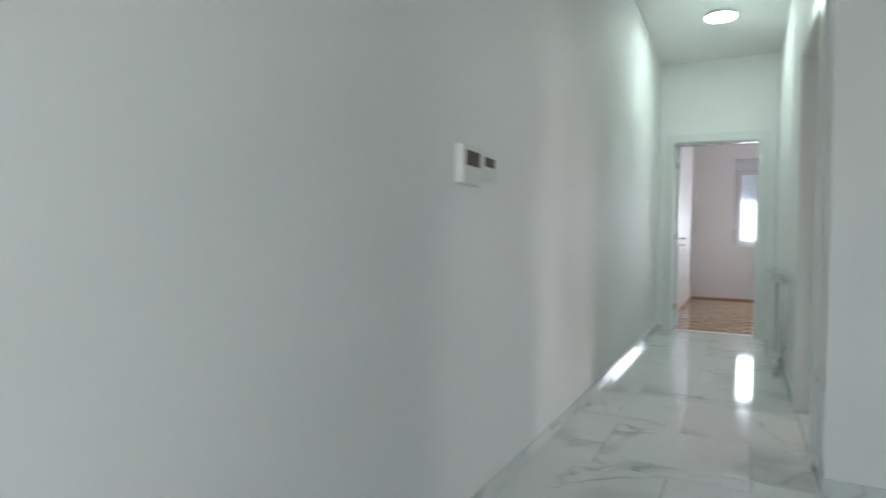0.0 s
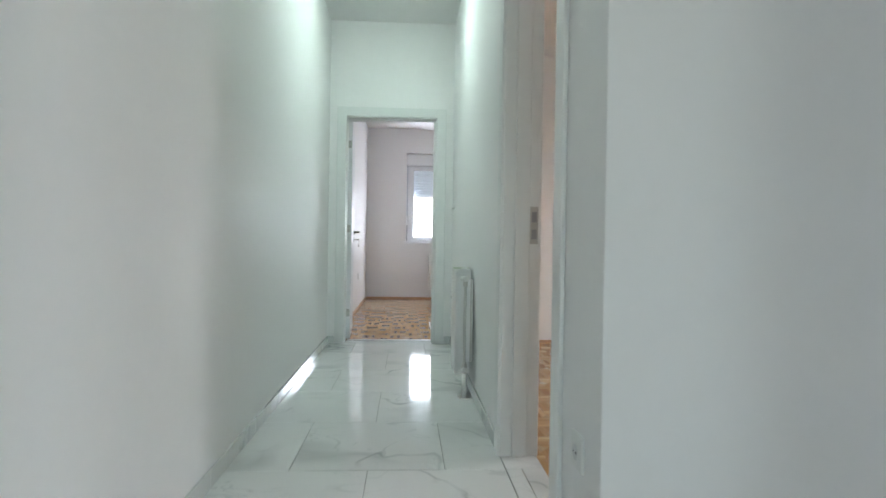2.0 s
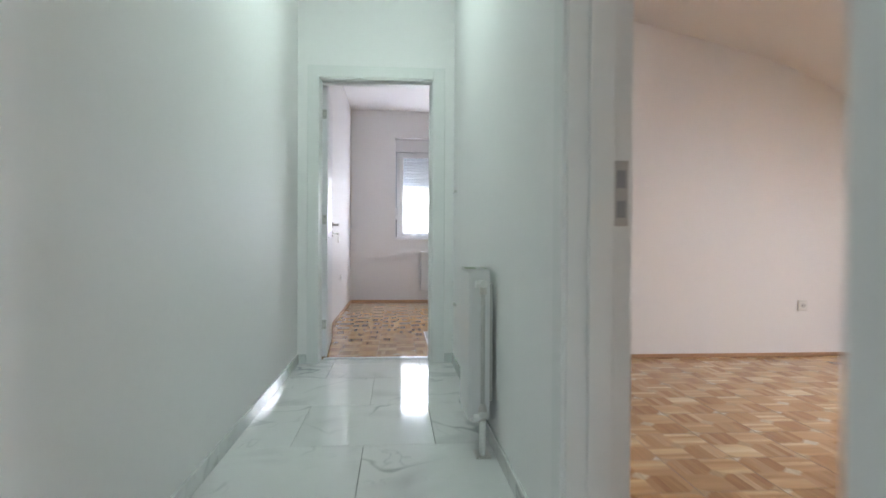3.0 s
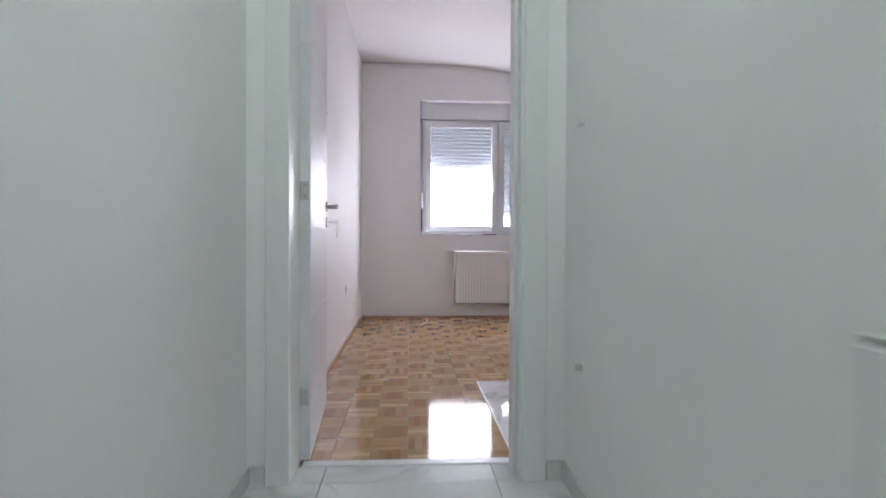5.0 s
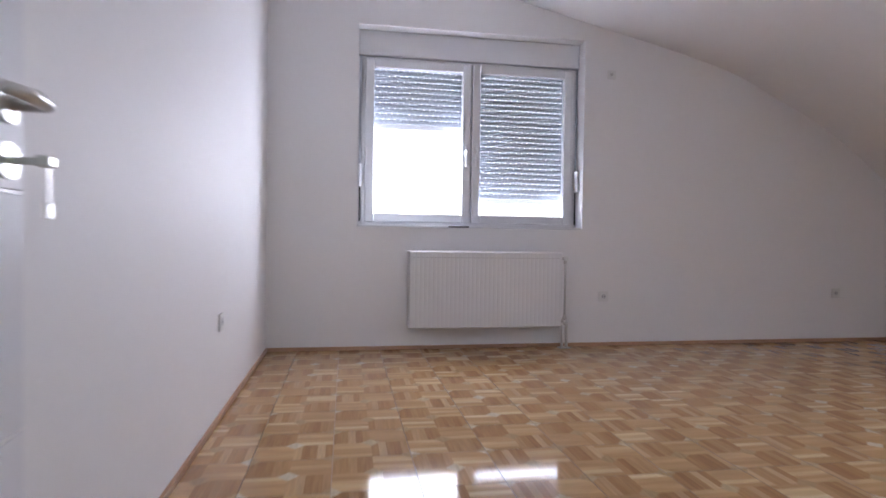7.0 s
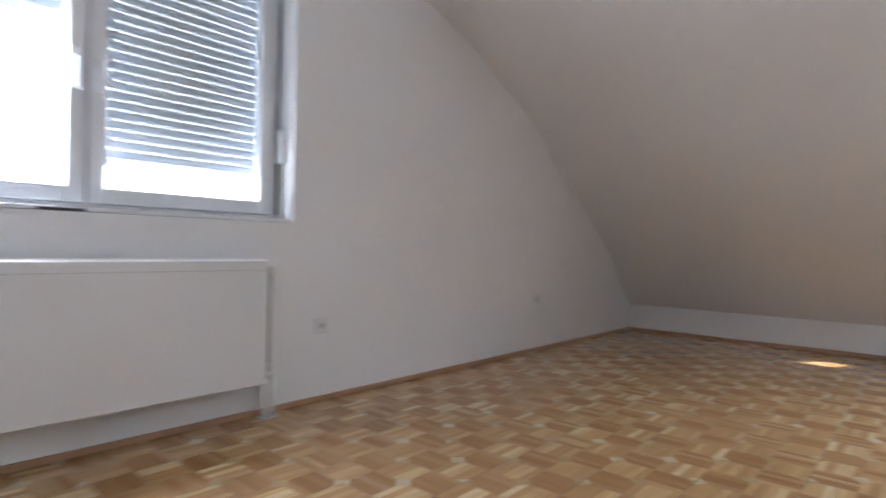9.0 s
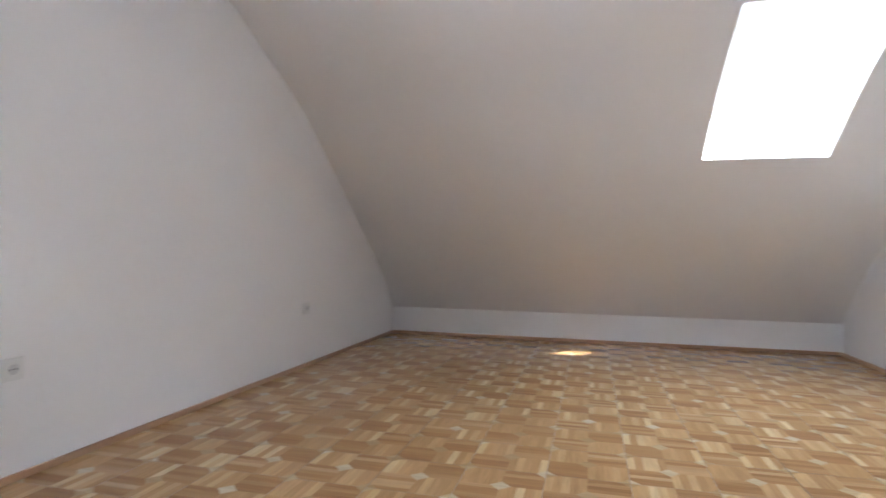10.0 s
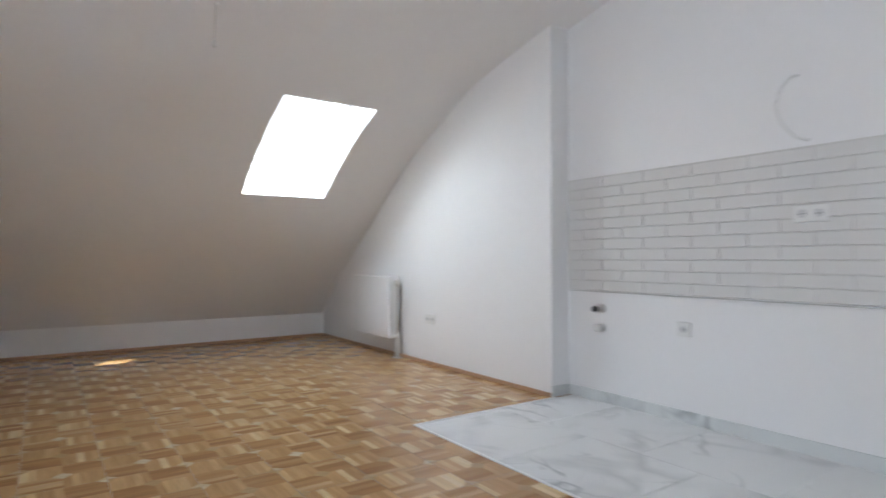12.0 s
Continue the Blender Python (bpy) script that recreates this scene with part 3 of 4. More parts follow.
                bm.faces.new((back[0][k], back[0][k + 1], back[1][k + 1], back[1][k]))
            for s in (0, 1):
                bm.faces.new((*front[s], *back[s][::-1]))
            bm.faces.new((front[0][0], back[0][0], back[1][0], front[1][0]))
            bm.faces.new((front[0][4], front[1][4], back[1][4], back[0][4]))
            n = 18
            step = 2 * wd / n
            for k in range(n + 1):
                c = -wd + (k + shift) * step
                lo, hi = max(-wd, c - step / 2 + 0.0052), min(wd, c + step / 2 - 0.0052)
                if hi - lo < 0.002:
                    continue
                bx(lo, -0.0013, 0.0335, hi, 0.003, pitch, 0, bm)
            slats.append(mesh_of("slat", bm, SLAT))
        count = int((zt + 0.03 - bottom - 0.04) / pitch)
        for k in range(count):
            o = new("slat", slats[k % 2])
            o.parent, o.location = sh, (0, 0, 0.042 + k * pitch)
        part("end_bar", bx(-wd, -0.008, 0.0, wd, 0.006, 0.040, 0.003), PVC, sh, "solid white end bar")
        for x in (-wd - 0.008, wd + 0.008):
            part("guide_rail", bx(x - 0.007, -0.012, zb - bottom, x + 0.007, 0.012, zt - bottom, 0), PVC, sh)
    return win


window()


# ---- roof window ----
def roof_window():
    a, b_ = Vector((4.057, 0, 2.02)), Vector((5.06, 0, 1.43))
    t = (b_ - a).normalized()
    nrm = Vector((-t.z, 0, t.x))
    mid = (a + b_) / 2 + nrm * 0.33
    L, W = (b_ - a).length, SKY_Y[1] - SKY_Y[0]
    rw = thing("roof_window", mid.x, (SKY_Y[0] + SKY_Y[1]) / 2, mid.z, "white framed roof window set deep in the sloping ceiling", "roof window", kind="structure")
    rw.rotation_euler = (0, math.atan2(-t.z, t.x), 0)
    f = 0.08
    for x0, x1, yy0, yy1 in ((-L / 2, -L / 2 + f, -W / 2, W / 2), (L / 2 - f, L / 2, -W / 2, W / 2)):
        part("frame_rail", bx(x0 + 0.003, yy0 + 0.003, 0.0, x1, yy1 - 0.003, 0.05, 0.003), PVC, rw)
    for yy0, yy1 in ((-W / 2, -W / 2 + f + 0.03), (W / 2 - f - 0.03, W / 2)):
        part("frame_stile", bx(-L / 2 + f, yy0 + 0.003, 0.0, L / 2 - f, yy1 - 0.003, 0.05, 0.003), PVC, rw)
    pane = part("pane", bx(-L / 2 + f - 0.005, -W / 2 + f - 0.005, 0.030, L / 2 - f + 0.005, W / 2 - f + 0.005, 0.034), GLASS, rw)
    pane.visible_shadow = False


roof_window()


# ---- radiators ----
def radiator(name, m, w, h, d, z, label, ribs, pipe_side=1):
    """Panel radiator; local x along the wall, local -y into the room, base at the floor."""
    r = new(name)
    tagged(r, label, "radiator", "panel radiators")
    r.matrix_world = m
    zt = z + h
    bm = bmesh.new()
    # pressed front panel with fine vertical ribs
    n = max(2, int(w / 0.033))
    prof = []
    for k in range(n):
        u0 = -w / 2 + 0.02 + (w - 0.04) * k / n
        s = (w - 0.04) / n
        if ribs:
            prof += [(u0, 0.0), (u0 + s * 0.62, 0.0), (u0 + s * 0.72, 0.0008), (u0 + s * 0.9, 0.0008)]
        else:
            prof += [(u0, 0.0)]
    prof.append((w / 2 - 0.02, 0.0))
    pts = [(-w / 2, 0.012), (-w / 2 + 0.008, 0.001)] + prof + [(w / 2 - 0.008, 0.001), (w / 2, 0.012)]
    rows = []
    for zz, push in ((z, 0.012), (z + 0.008, 0.0), (z + 0.03, 0.0), (zt - 0.03, 0.0), (zt - 0.008, 0.0), (zt, 0.012)):
        flat = zz in (z, zt) or not (z + 0.01 < zz < zt - 0.01)
        rows.append([bm.verts.new((u, -d + (max(push, 0) if flat and push else (0 if flat else v)) + (0.012 if (abs(u) > w / 2 - 0.004) else 0), zz)) for u, v in pts])
    for a, b_ in zip(rows, rows[1:]):
        for k in range(len(pts) - 1):
            bm.faces.new((a[k], a[k + 1], b_[k + 1], b_[k]))
    part("front_panel", bm, ENAMEL, r)
    if ribs:
        # Raised grey bars carry the shade of the panel's slots as colour.
        bm = bmesh.new()
        for k in range(n):
            u0 = -w / 2 + 0.02 + (w - 0.04) * (k + 0.2) / n
            bx(u0, -d - 0.0004, zt - 0.050, u0 + (w - 0.04) * 0.55 / n, -d + 0.002, zt - 0.045, 0, bm)
        part("slot_shade_row", bm, GREYPIPE, r, "row of short grey bars coloured as the shade in slots")
    part("back_panel", bx(-w / 2 + 0.004, -0.045, z + 0.008, w / 2 - 0.004, -0.030, zt - 0.012, 0.005), ENAMEL, r)
    for s in (-1, 1):
        a, c = sorted((s * w / 2, s * (w / 2 - 0.0015)))
        part("side_cover", bx(a, -d + 0.012, z + 0.012, c, -0.026, zt - 0.002, 0), ENAMEL, r)
    top = part("top_grille", bx(-w / 2 + 0.002, -d + 0.010, zt - 0.006, w / 2 - 0.002, -d + 0.022, zt + 0.001, 0.001), ENAMEL, r)
    part("grille_bar", bx(-w / 2 + 0.002, -0.040, zt - 0.006, w / 2 - 0.002, -0.028, zt + 0.001, 0.001), ENAMEL, top)
    nb = max(4, int(w / 0.028))
    me = mesh_of("grille_bar", bx(-0.002, -d + 0.022, zt - 0.005, 0.002, -0.040, zt, 0), ENAMEL)
    for k in range(nb + 1):
        o = new("grille_bar", me)
        o.parent, o.location = top, (-w / 2 + 0.01 + (w - 0.02) * k / nb, 0, 0)
    # brackets that carry it on the wall
    for u in (-w / 2 + 0.10, w / 2 - 0.10):
        part("bracket", bx(u - 0.012, -0.032, z + 0.06, u + 0.012, 0.0, zt - 0.06, 0), STEEL, r)
    # feed pipe with a valve at the top and the bottom
    px = pipe_side * (w / 2 + 0.045)
    py = -d / 2 - 0.005
    part("valve", tube([(pipe_side * (w / 2), py, zt - 0.05), (px, py, zt - 0.05), (px + pipe_side * 0.008, py, zt - 0.05)], [0.011, 0.013, 0.013], 10), CHROME, r, "nickel radiator valve", smooth=True)
    part("valve_cap", tube([(px - 0.002, py, zt - 0.05), (px - 0.002, py - 0.030, zt - 0.05)], 0.017, 6), PLASTIC, r)
    for zc in (zt - 0.05, z + 0.045):
        part("end_cap", tube([(px + pipe_side * 0.006, py, zc), (px + pipe_side * 0.014, py, zc), (px + pipe_side * 0.018, py, zc)], [0.0165, 0.0165, 0.013], 14), PLASTIC, r, "white plastic valve cap")
    part("nut", tube([(px, py, zt - 0.092), (px, py, zt - 0.058)], 0.015, 6), CHROME, r)
    part("pipe", tube([(px, py, zt - 0.07), (px, py, z + 0.05)], 0.0085, 10), GREYPIPE, r, "thin grey riser pipe", smooth=True)
    part("valve", tube([(pipe_side * (w / 2), py, z + 0.045), (px, py, z + 0.045)], [0.011, 0.014], 10), CHROME, r, "nickel radiator valve")
    part("valve_body", tube([(px, py, z + 0.085), (px, py, z + 0.06), (px, py, z + 0.01)], [0.011, 0.018, 0.013], 8), CHROME, r)
    part("valve_cap", tube([(px, py, z + 0.035), (px, py - 0.034, z + 0.03)], 0.014, 8), PLASTIC, r)
    for k in (0, 1):
        part("floor_pipe", tube([(px + (k - 0.5) * 0.034, py, z + 0.02), (px + (k - 0.5) * 0.034, py, 0.002)], 0.0115, 10), PLASTIC, r, "white sleeved floor pipe", smooth=True)
    part("floor_rosette", bx(px - 0.045, py - 0.03, 0.0, px + 0.045, py + 0.03, 0.006, 0.002), CHROME, r)
    return r


radiator("radiator", pose(1.615, RY, 0, 0, 0, 0), 1.16, 0.565, 0.135, 0.168, "wide white ribbed panel radiator under the window", True)
radiator("radiator", pose(5.07, SY, 0, 0, 0, 180), 0.70, 0.562, 0.13, 0.165, "small white panel radiator near the roof slope", False)
radiator("radiator", pose(CW, -1.588, 0, 0, 0, -90), 0.32, 0.615, 0.112, 0.118, "narrow white panel radiator on the corridor wall", False)


# ---- small fittings ----
def socket(m, label, n=1, kind="socket"):
    """Wall plate; local x along the wall, local -y out of it."""
    s = new("wall_" + kind)
    tagged(s, label, kind, "wall fittings")
    s.matrix_world = m
    w = 0.040 + 0.036 * (n - 1)
    part("plate", bx(-w, -0.010, -0.040, w, 0.0, 0.040, 0.004), PLASTIC, s)
    for k in range(n):
        c = (k - (n - 1) / 2) * 0.072
        if kind == "switch":
            bm = prism([(-0.013, -0.028), (-0.019, 0.028), (-0.009, 0.028), (-0.009, -0.028)], "x", c - 0.027, c + 0.027)
            part("rocker", bm, PLASTIC, s)
        else:
            bm = tube([(c, -0.0105, 0), (c, -0.012, 0)], [0.021, 0.0195], 24)
            part("cup", bm, PLASTIC, s)
            # Flat disc and dots give the cup and pin holes painted shade.
            part("cup_shade", tube([(c, -0.0121, 0), (c, -0.0123, 0)], 0.0185, 20), SOCKET_SHADE, s)
            for dx in (-0.0095, 0.0095):
                part("pin_hole_dot", tube([(c + dx, -0.0124, 0), (c + dx, -0.0128, 0)], 0.0036, 8), DARK, s)
    return s


socket(pose(2.585, RY, 0.387), "single white wall socket beside the radiator")
socket(pose(4.68, RY, 0.408), "single white wall socket under the roof slope")
socket(pose(RX, 2.76, 0.435, 0, 0, 90), "single white wall socket on the side wall")
socket(pose(4.235, SY, 0.38, 0, 0, 180), "double white wall socket beside the small radiator", 2)
socket(pose(CW, -3.80, 0.41, 0, 0, -90), "single white wall socket beside the bedroom doorway")
socket(pose(3.78, 0.09, 0.385, 0, 0, 0), "single white wall socket in the bedroom")
socket(pose(HX, -4.86, 1.215, 0, 0, -90), "white rocker light switch beside the closed door", 1, "switch")


def junction_cap(m, label):
    cap = new("wall_junction_cap")
    tagged(cap, label, "junction cap", "junction caps")
    cap.matrix_world = m
    part("plate", bx(-0.035, -0.006, -0.030, 0.035, 0, 0.038, 0.003), PLASTIC, cap)
    part("stub", tube([(0, -0.004, 0.006), (0, -0.016, 0.006)], [0.013, 0.010], 12), GREYPIPE, cap)


junction_cap(pose(2.62, RY, 2.115), "small white plate with a cable stub high on the wall")
junction_cap(pose(RX, 1.593, 1.61, 0, 0, 90), "small white plate with a cable stub on the side wall")


def thermostat(y, z, w, h, d, label):
    t = new("thermostat")
    tagged(t, label, "thermostat")
    t.matrix_world = pose(0.0, y, z, 0, 0, 90)
    part("case", bx(-w / 2, -d, -h / 2, w / 2, 0, h / 2, 0.006, seg=3), PLASTIC, t)
    part("display", bx(-w * 0.34, -d - 0.0012, -h * 0.02, w * 0.36, -d + 0.001, h * 0.36, 0.0006), SCREEN, t, "dark brown display")
    part("lip", bx(-w / 2 + 0.004, -d - 0.003, -h * 0.46, w / 2 - 0.004, -d + 0.001, -h * 0.06, 0.0012), PLASTIC, t)
    return t


thermostat(-4.845, 1.178, 0.150, 0.125, 0.030, "white wall control unit with a dark brown display")
thermostat(-4.70, 1.190, 0.125, 0.085, 0.026, "smaller white wall thermostat with a dark display")

for z, lab in ((1.19, "loose cable end poking out of the corridor wall"), (0.435, "short grey pipe stub poking out of the corridor wall")):
    o = new("cable_stub" if z > 1 else "pipe_stub")
    tagged(o, lab, "stub")
    o.matrix_world = pose(CW, -0.21, z, 0, 0, -90)
    if z > 1:
        part("wire", tube([(0, 0, 0), (0.004, -0.018, 0.0), (0.03, -0.026, -0.012)], 0.003, 8), GREYPIPE, o)
        part("wire", tube([(0.004, 0, 0.006), (0.010, -0.018, 0.008), (0.038, -0.024, 0.004)], 0.003, 8), PLASTIC, o)
    else:
        part("pipe", tube([(0, 0, 0), (0, -0.022, 0)], 0.011, 12), GREYPIPE, o)
        part("collar", tube([(0, 0, 0), (0, -0.004, 0)], 0.018, 16), PLASTIC, o)



def leaflet(m):
    """Folded printed sheets lying slightly bowed; local x is the length, y the width."""
    lf = new("leaflet")
    tagged(lf, "green and white folded leaflet lying on the corridor radiator", "leaflet")
    lf.matrix_world = m

    def sheet(x0, x1, y0, y1, z, rise, mat, name, label=""):
        bm = bmesh.new()
        n = 10
        lay_ = []
        for k in range(n + 1):
            u = k / n
            h = z + rise * math.sin(math.pi * u) ** 1.5
            x = x0 + (x1 - x0) * u
            lay_.append([bm.verts.new((x, y, h + d)) for y, d in ((y0, 0), (y1, 0.001), (y1, 0.0016), (y0, 0.0006))])
        for a, b in zip(lay_, lay_[1:]):
            for i in range(4):
                bm.faces.new((a[i], a[(i + 1) % 4], b[(i + 1) % 4], b[i]))
        bm.faces.new(lay_[0])
        bm.faces.new(lay_[-1][::-1])
        part(name, bm, mat, lf, label)
    sheet(-0.105, 0.105, -0.048, 0.048, 0.0002, 0.0004, PAPER, "page")
    sheet(-0.100, 0.104, -0.046, 0.050, 0.0016, 0.0008, PAPER, "page")
    sheet(-0.150, 0.010, 0.004, 0.050, 0.0028, 0.004, PAPER_GREEN, "cover", "dull green printed cover")
    for x0, y0, x1, y1, mat in ((-0.10, -0.0465, -0.015, -0.039, PAPER_GREEN), (0.03, -0.046, 0.095, -0.0405, PAPER_YELLOW)):
        part("print_bar", bx(x0, y0, 0.0022, x1, y1, 0.0036), mat, lf)
    return lf


leaflet(pose(1.026, -1.537, 0.7342, 0, 0, 88))

lamp = new("ceiling_lamp")
tagged(lamp, "round flat white ceiling lamp switched on in the corridor", "ceiling lamp")
lamp.matrix_world = pose(0.60, -1.28, CH)
part("base", tube([(0, 0, 0), (0, 0, -0.030)], 0.118, 40), PLASTIC, lamp, smooth=False)
part("diffuser", tube([(0, 0, -0.030), (0, 0, -0.040), (0, 0, -0.044)], [0.112, 0.104, 0.08], 40), LAMPW, lamp, "glowing white diffuser")



def ceiling_cable(x, y, z, length):
    cab = new("ceiling_cable")
    tagged(cab, "short grey lamp cable hanging from the room ceiling", "cable", "ceiling cables")
    cab.matrix_world = pose(x, y, z)
    n = length
    part("cable", tube([(0, 0, 0.012), (0.003, 0.002, -0.25 * n), (0.0, 0.006, -0.6 * n), (-0.006, 0.010, -0.85 * n)], 0.0042, 8), GREYPIPE, cab)
    part("terminal_block", bx(-0.016, 0.002, -n, 0.004, 0.018, -0.83 * n, 0.003), GREYPIPE, cab)
    part("rosette", tube([(0, 0, 0.012), (0, 0, -0.006)], [0.016, 0.013], 16), PLASTIC, cab)


ceiling_cable(3.43, 2.27, 2.262, 0.235)
ceiling_cable(1.57, 3.15, 2.727, 0.22)

# kitchen connections
for dz, lab in ((0.58, "chromed water valve sticking out of the kitchen wall"), (0.462, "short grey drain pipe in the kitchen wall")):
    o = new("water_valve" if dz > 0.5 else "drain_pipe")
    tagged(o, lab, "pipe fitting")
    o.matrix_world = pose(2.57, KY, dz, 0, 0, 180)
    part("rosette", tube([(0, 0, 0), (0, -0.006, 0)], [0.028, 0.024], 20), CHROME if dz > 0.5 else PLASTIC, o)
    if dz > 0.5:
        part("body", tube([(0, -0.005, 0), (0, -0.055, 0)], [0.012, 0.014], 12), CHROME, o)
        part("knob", tube([(0, -0.055, 0), (0, -0.078, 0)], [0.020, 0.017], 10), DARK, o, "dark valve knob")
    else:
        part("pipe", tube([(0, -0.004, 0), (0, -0.05, 0)], 0.025, 18), GREYPIPE, o)
        part("plug", tube([(0, -0.05, 0), (0, -0.056, 0)], 0.019, 18), PLASTIC, o)
socket(pose(2.01, KY, 0.506, 0, 0, 180), "white wall socket low on the kitchen wall")
socket(pose(1.375, KY + 0.008, 1.095, 0, 0, 180), "double white wall socket set among the kitchen tiles", 2)
o = new("wall_cable")
tagged(o, "loop of white cable hanging out of the kitchen wall", "cable")
o.matrix_world = pose(1.43, KY, 1.735, 0, 0, 180)
part("cable", tube([(0, 0, 0), (-0.02, -0.02, 0.004), (-0.065, -0.03, -0.05), (-0.085, -0.03, -0.13), (-0.06, -0.03, -0.22), (0.0, -0.03, -0.29), (0.055, -0.03, -0.31)], 0.0055, 8), PLASTIC, o, smooth=True)

# ---- skirtings ----


def skirting(name, segs, h, t, mat, label):
    e = tagged(new(name), label, "skirting", kind="structure")
    for x0, y0, x1, y1 in segs:
        part("strip", bx(x0, y0, 0.0, x1, y1, h, 0.002), mat, e)
    return e


def tiled(x0, y0, x1, y1, step=0.602):
    """Cut a run of skirting into tile lengths with a fine joint."""
    out = []
    if abs(x1 - x0) > abs(y1 - y0):
        u = x0
        while u < x1 - 0.02:
            out.append((u + 0.001, y0, min(u + step, x1) - 0.001, y1))
            u += step
    else:
        u = y1
        while u > y0 + 0.02:
            out.append((x0, max(u - step, y0) + 0.001, x1, u - 0.001))
            u -= step
    return out


skirting("baseboard_corridor", tiled(0.0005, -8.19, 0.011, -0.0005) + tiled(0.012, -0.011, 0.0635, -0.0005) + tiled(1.026, -0.011, CW - 0.012, -0.0005)
         + tiled(CW - 0.011, -2.630, CW - 0.0005, -0.0005) + tiled(CW - 0.011, STUB, CW - 0.0005, -3.66) + tiled(CW - 0.011, STUB - 0.011, 3.19, STUB - 0.0005)
         + tiled(HX - 0.011, -5.018, HX - 0.0005, HY), 0.066, 0.011, SKIRT, "low marbled tile skirting along the corridor")
skirting("baseboard_kitchen", tiled(1.05, KY + 0.0005, COLX - 0.012, KY + 0.011) + tiled(COLX - 0.011, KY + 0.012, COLX - 0.0005, SY), 0.068, 0.011, SKIRT, "low marbled tile skirting under the kitchen wall")
skirting("baseboard_room", [(RX + 0.0005, 0.24, RX + 0.014, RY - 0.001), (RX + 0.015, RY - 0.014, KX - 0.015, RY - 0.0005),
                            (KX - 0.014, SY + 0.015, KX - 0.0005, RY - 0.001), (COLX, SY + 0.0005, KX - 0.015, SY + 0.014)], 0.026, 0.013, BEECH, "thin brown wooden skirting strip")
skirting("baseboard_bedroom", [(1.28, 0.076, KX - 0.015, 0.0895)], 0.026, 0.013, BEECH, "thin brown wooden skirting strip in the bedroom")

# ---- kitchen tiles ----
splash = tagged(new("kitchen_splashback"), "strip of slim glossy white tiles laid in staggered rows", "wall tiles", kind="structure")
part("bedding", bx(1.06, KY + 0.0005, 0.690, COLX - 0.001, KY + 0.004, 1.405), WALLGROUT, splash)
rows, th, tw = 11, 0.0645, 0.30
shapes = {}
for r in range(rows):
    u = 1.06 - (0.15 if r % 2 else 0.0)
    while u < COLX - 0.01:
        a, c = max(u, 1.06), min(u + tw, COLX - 0.001)
        if c - a > 0.02:
            key = round(c - a, 3)
            if key not in shapes:
                shapes[key] = mesh_of("tile", bx(-key / 2 + 0.0015, 0.0, 0.0, key / 2 - 0.0015, 0.0075, th - 0.004, 0.002, seg=1), TILEW)
            o = new("tile", shapes[key])
            o.parent, o.location = splash, ((a + c) / 2, KY + 0.0035, 0.692 + r * th)
            o.rotation_euler = (radians(random.uniform(-0.5, 0.5)), 0, radians(random.uniform(-0.25, 0.25)))
        u += tw
part("edge_strip", bx(1.06, KY + 0.0005, 0.681, COLX - 0.001, KY + 0.013, 0.686, 0.001), GREYPIPE, splash, "thin metal edge strip below the tiles")

# ---- tiled floors ----
floor_c = tagged(new("floor"), "polished white marble-look floor tiles with grey veins", "floor", kind="structure")
P = 0.602
tile_meshes = {}


def marble_tile(x0, y0, x1, y1, z, parent, mat, tilt=0.0):
    key = (round(x1 - x0, 3), round(y1 - y0, 3), mat.name)
    if key not in tile_meshes:
        w, d = key[0] / 2, key[1] / 2
        tile_meshes[key] = mesh_of("tile", bx(-w + 0.001, -d + 0.001, -0.009, w - 0.001, d - 0.001, 0.0, 0.0012, seg=1), mat)
    o = new("tile", tile_meshes[key])
    o.parent, o.location = parent, ((x0 + x1) / 2, (y0 + y1) / 2, z)
    return o


def lay(x0, y0, x1, y1, z, parent, ox, oy, parity=0):
    k = math.floor((oy - y1) / P)
    while oy - k * P > y0:
        top, bot = oy - k * P, oy - (k + 1) * P
        start = ox + (P / 2 if (k + parity) % 2 else 0.0)
        i = math.floor((x0 - start) / P)
        while start + i * P < x1:
            a, c, d, e = max(x0, start + i * P), min(x1, start + (i + 1) * P), max(y0, bot), min(y1, top)
            if c - a > 0.015 and e - d > 0.015:
                marble_tile(a, d, c, e, z, parent, MARBLE)
            i += 1
        k += 1


OX, OY = 0.25, 0.155
lay(0.0, STUB, CW, 0.0, 0.0, floor_c, OX, OY)
lay(0.0, HY, 3.2, STUB, 0.0, floor_c, OX, OY)
lay(0.0, -8.2, HX, HY, 0.0, floor_c, OX, OY)
lay(D1[0], 0.0, D1[1], 0.15, 0.0, floor_c, OX, OY)
lay(CW, D2[0] + 0.02, CW + 0.150, D2[1] - 0.02, 0.004, floor_c, OX, OY)
kitchen_floor = tagged(new("floor_kitchen"), "patch of white marble-look tiles in front of the kitchen wall", "floor", kind="structure")
PX0, PX1, PY1 = 0.946, COLX - 0.02, 1.395
lay(PX0 + 0.012, KY, PX1 - 0.012, PY1 - 0.012, 0.0035, kitchen_floor, PX0, PY1)
for q in ((PX0, KY + 0.02, PX0 + 0.011, PY1), (PX1 - 0.011, SY, PX1, PY1), (PX0 + 0.011, PY1 - 0.011, PX1 - 0.011, PY1)):
    part("edge_profile", bx(q[0], q[1], -0.008, q[2], q[3], 0.006, 0.002), TRIM, kitchen_floor, "white edge profile")

# ---- wood mosaic floor ----
Q = 0.14675
S = 2 * Q
FX, FY = 0.398, 1.777  # middle of one floor tile
CUT = 0.037


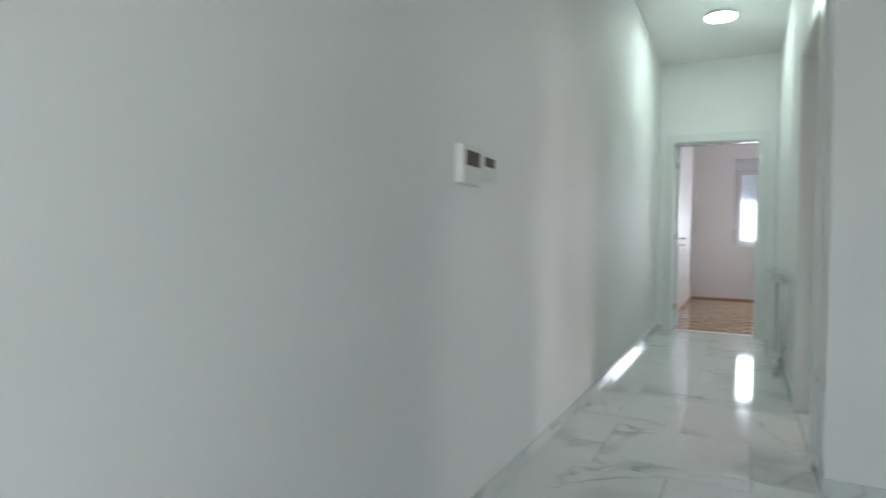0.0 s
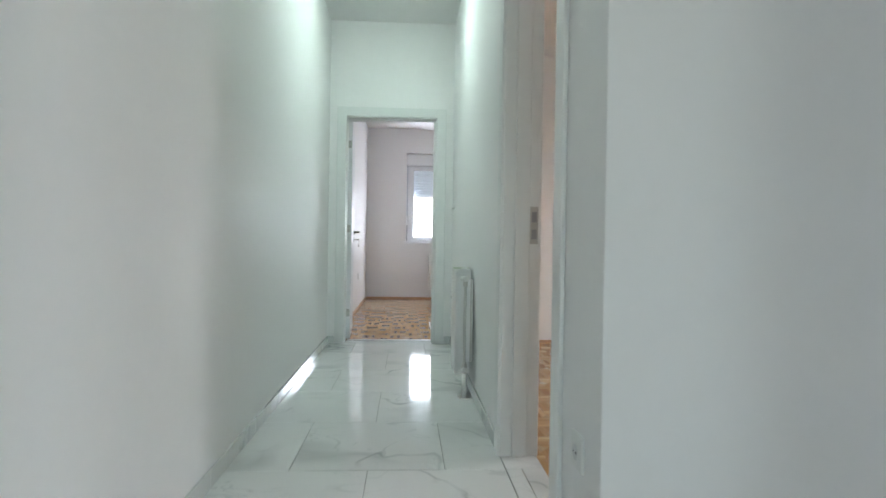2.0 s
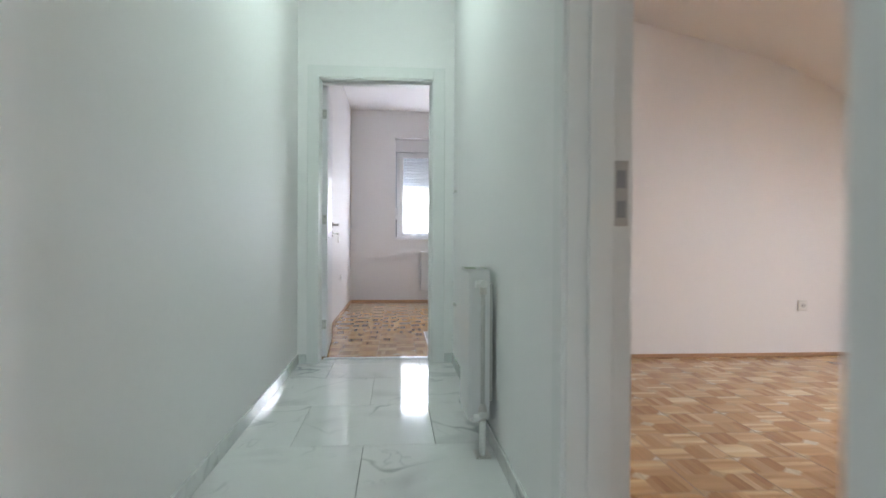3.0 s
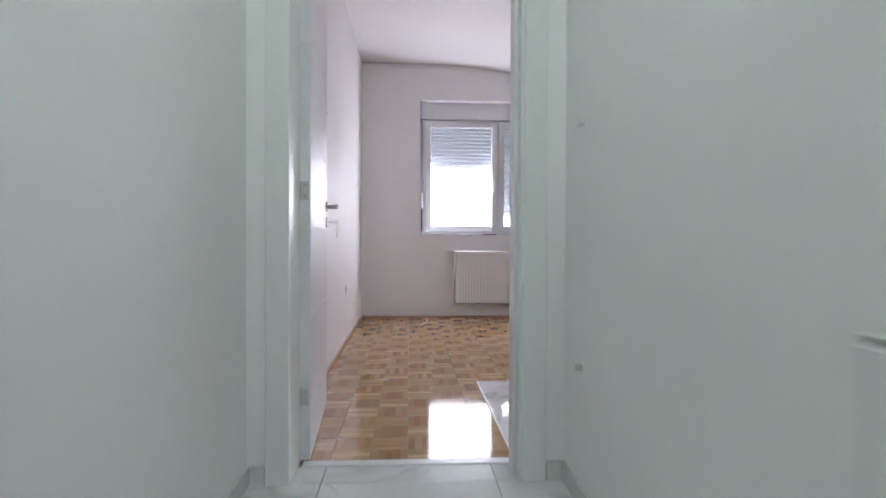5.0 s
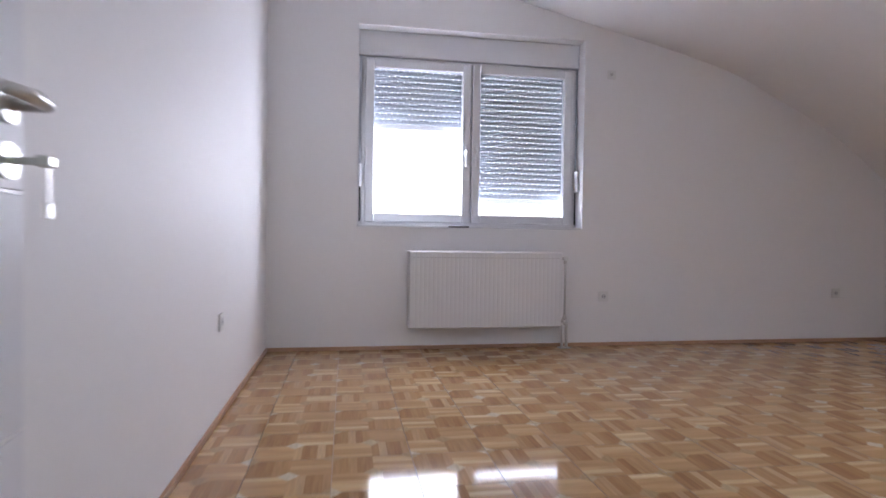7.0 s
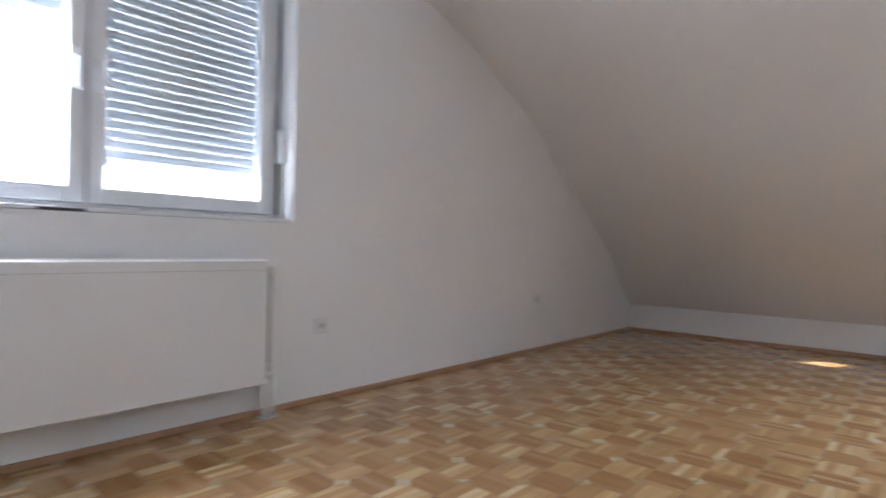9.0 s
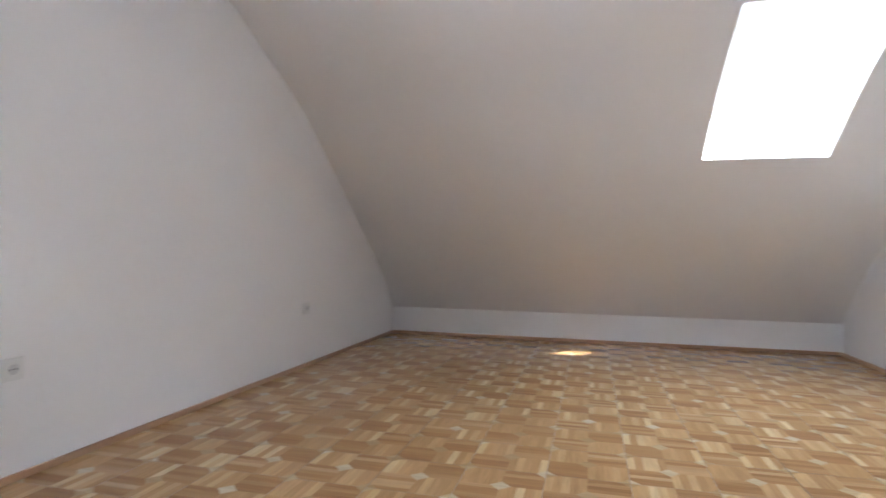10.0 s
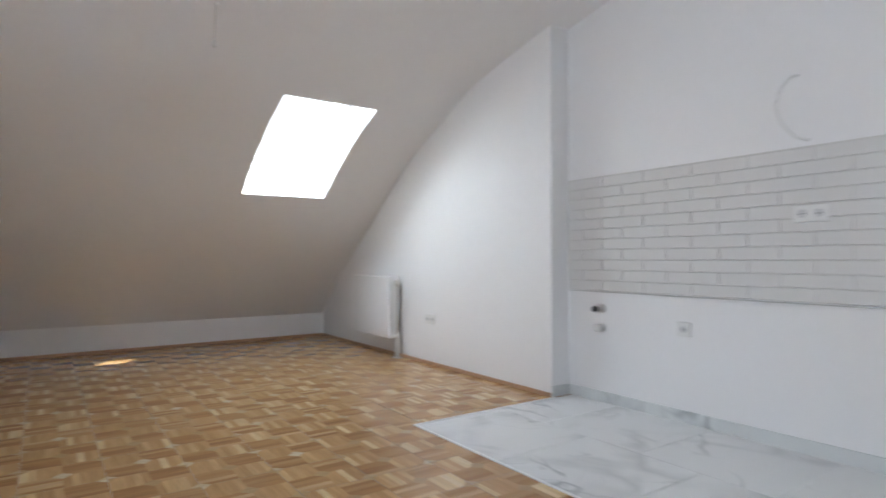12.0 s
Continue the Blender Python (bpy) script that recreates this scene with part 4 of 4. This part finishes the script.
def mosaic():
    """One floor tile of four strip squares round a small pale diamond; strips in turned directions."""
    bm = bmesh.new()
    zt = 0.0
    g = 0.0010

    def poly(pts, mat):
        f = bm.faces.new([bm.verts.new((x, y, zt)) for x, y in pts])
        f.material_index = mat
    def clip(pts, side, limit):
        """Keep the part with side * (u + v) above limit."""
        out = []
        for p, q in zip(pts, pts[1:] + pts[:1]):
            fp, fq = side * sum(p) - limit, side * sum(q) - limit
            if fp >= 0:
                out.append(p)
            if fp * fq < 0:
                t = fp / (fp - fq)
                out.append((p[0] + (q[0] - p[0]) * t, p[1] + (q[1] - p[1]) * t))
        return out
    for sx in (-1, 1):
        for sy in (-1, 1):
            poly([(sx * (Q - g), sy * (Q + g - CUT)), (sx * (Q - g), sy * (Q - g)), (sx * (Q + g - CUT), sy * (Q - g))], 2)
            turned = sx * sy > 0
            n = 5
            for k in range(n):
                a, c = Q * k / n, Q * (k + 1) / n
                # cut the strip's corners by the diamonds at the tile's middle and corners
                if turned:
                    box = [(0, a), (Q, a), (Q, c), (0, c)]
                else:
                    box = [(a, 0), (c, 0), (c, Q), (a, Q)]
                out = clip(clip(box, 1, CUT), -1, CUT - 2 * Q)
                if len(out) > 2:
                    poly([(sx * min(u, Q - g), sy * min(v, Q - g)) for u, v in out], 0 if turned else 1)
    poly([(CUT, 0), (0, CUT), (-CUT, 0), (0, -CUT)], 2)
    for f in bm.faces:
        if f.normal.z < 0:
            f.normal_flip()
    e = Q - g
    top = [bm.verts.new(p) for p in ((-e, -e, zt), (e, -e, zt), (e, e, zt), (-e, e, zt))]
    bot = [bm.verts.new((v.co.x, v.co.y, -0.006)) for v in top]
    for k in range(4):
        j = (k + 1) % 4
        bm.faces.new((top[k], bot[k], bot[j], top[j])).material_index = 3
    bm.normal_update()
    for f in bm.faces:
        if abs(f.normal.z) > 0.5 and f.normal.z < 0:
            f.normal_flip()
    me = bpy.data.meshes.new("floor_tile")
    bm.to_mesh(me)
    bm.free()
    for m in (WOOD_B, WOOD_A, INLAY, JOINT):
        me.materials.append(m)
    return me


def wood_floor(name, x0, x1, y0, y1, skip, label):
    """Mosaic tiles, each an object on one shared mesh, over a thin underlay."""
    fl = tagged(new(name), label, "floor", kind="structure")
    part("underlay", bx(x0, y0, -0.010, x1, y1, -0.006), JOINT, fl)
    me = mosaic()
    i0, i1 = math.ceil((x0 - FX) / S - 0.5), math.floor((x1 - FX) / S + 0.5) + 1
    j0, j1 = math.ceil((y0 - FY) / S - 0.5), math.floor((y1 - FY) / S + 0.5) + 1
    for i in range(i0, i1):
        for j in range(j0, j1):
            cx, cy = FX + i * S, FY + j * S
            if not skip(cx, cy):
                o = new("floor_tile", me)
                o.parent, o.location = fl, (cx, cy, 0.0)
    return fl


wood_floor("floor_bedroom", 1.14, KX, STUB + 0.12, 0.09, lambda x, y: x > KX or y > 0.05 or x < 1.20 or y < -3.85, "glossy oak mosaic floor in the bedroom")
wood_floor("floor_room", RX, KX, 0.165, RY, lambda x, y: PX0 + 0.05 < x < PX1 - 0.15 and y < PY1 - 0.05, "glossy brown oak mosaic floor with pale diamond inlays")
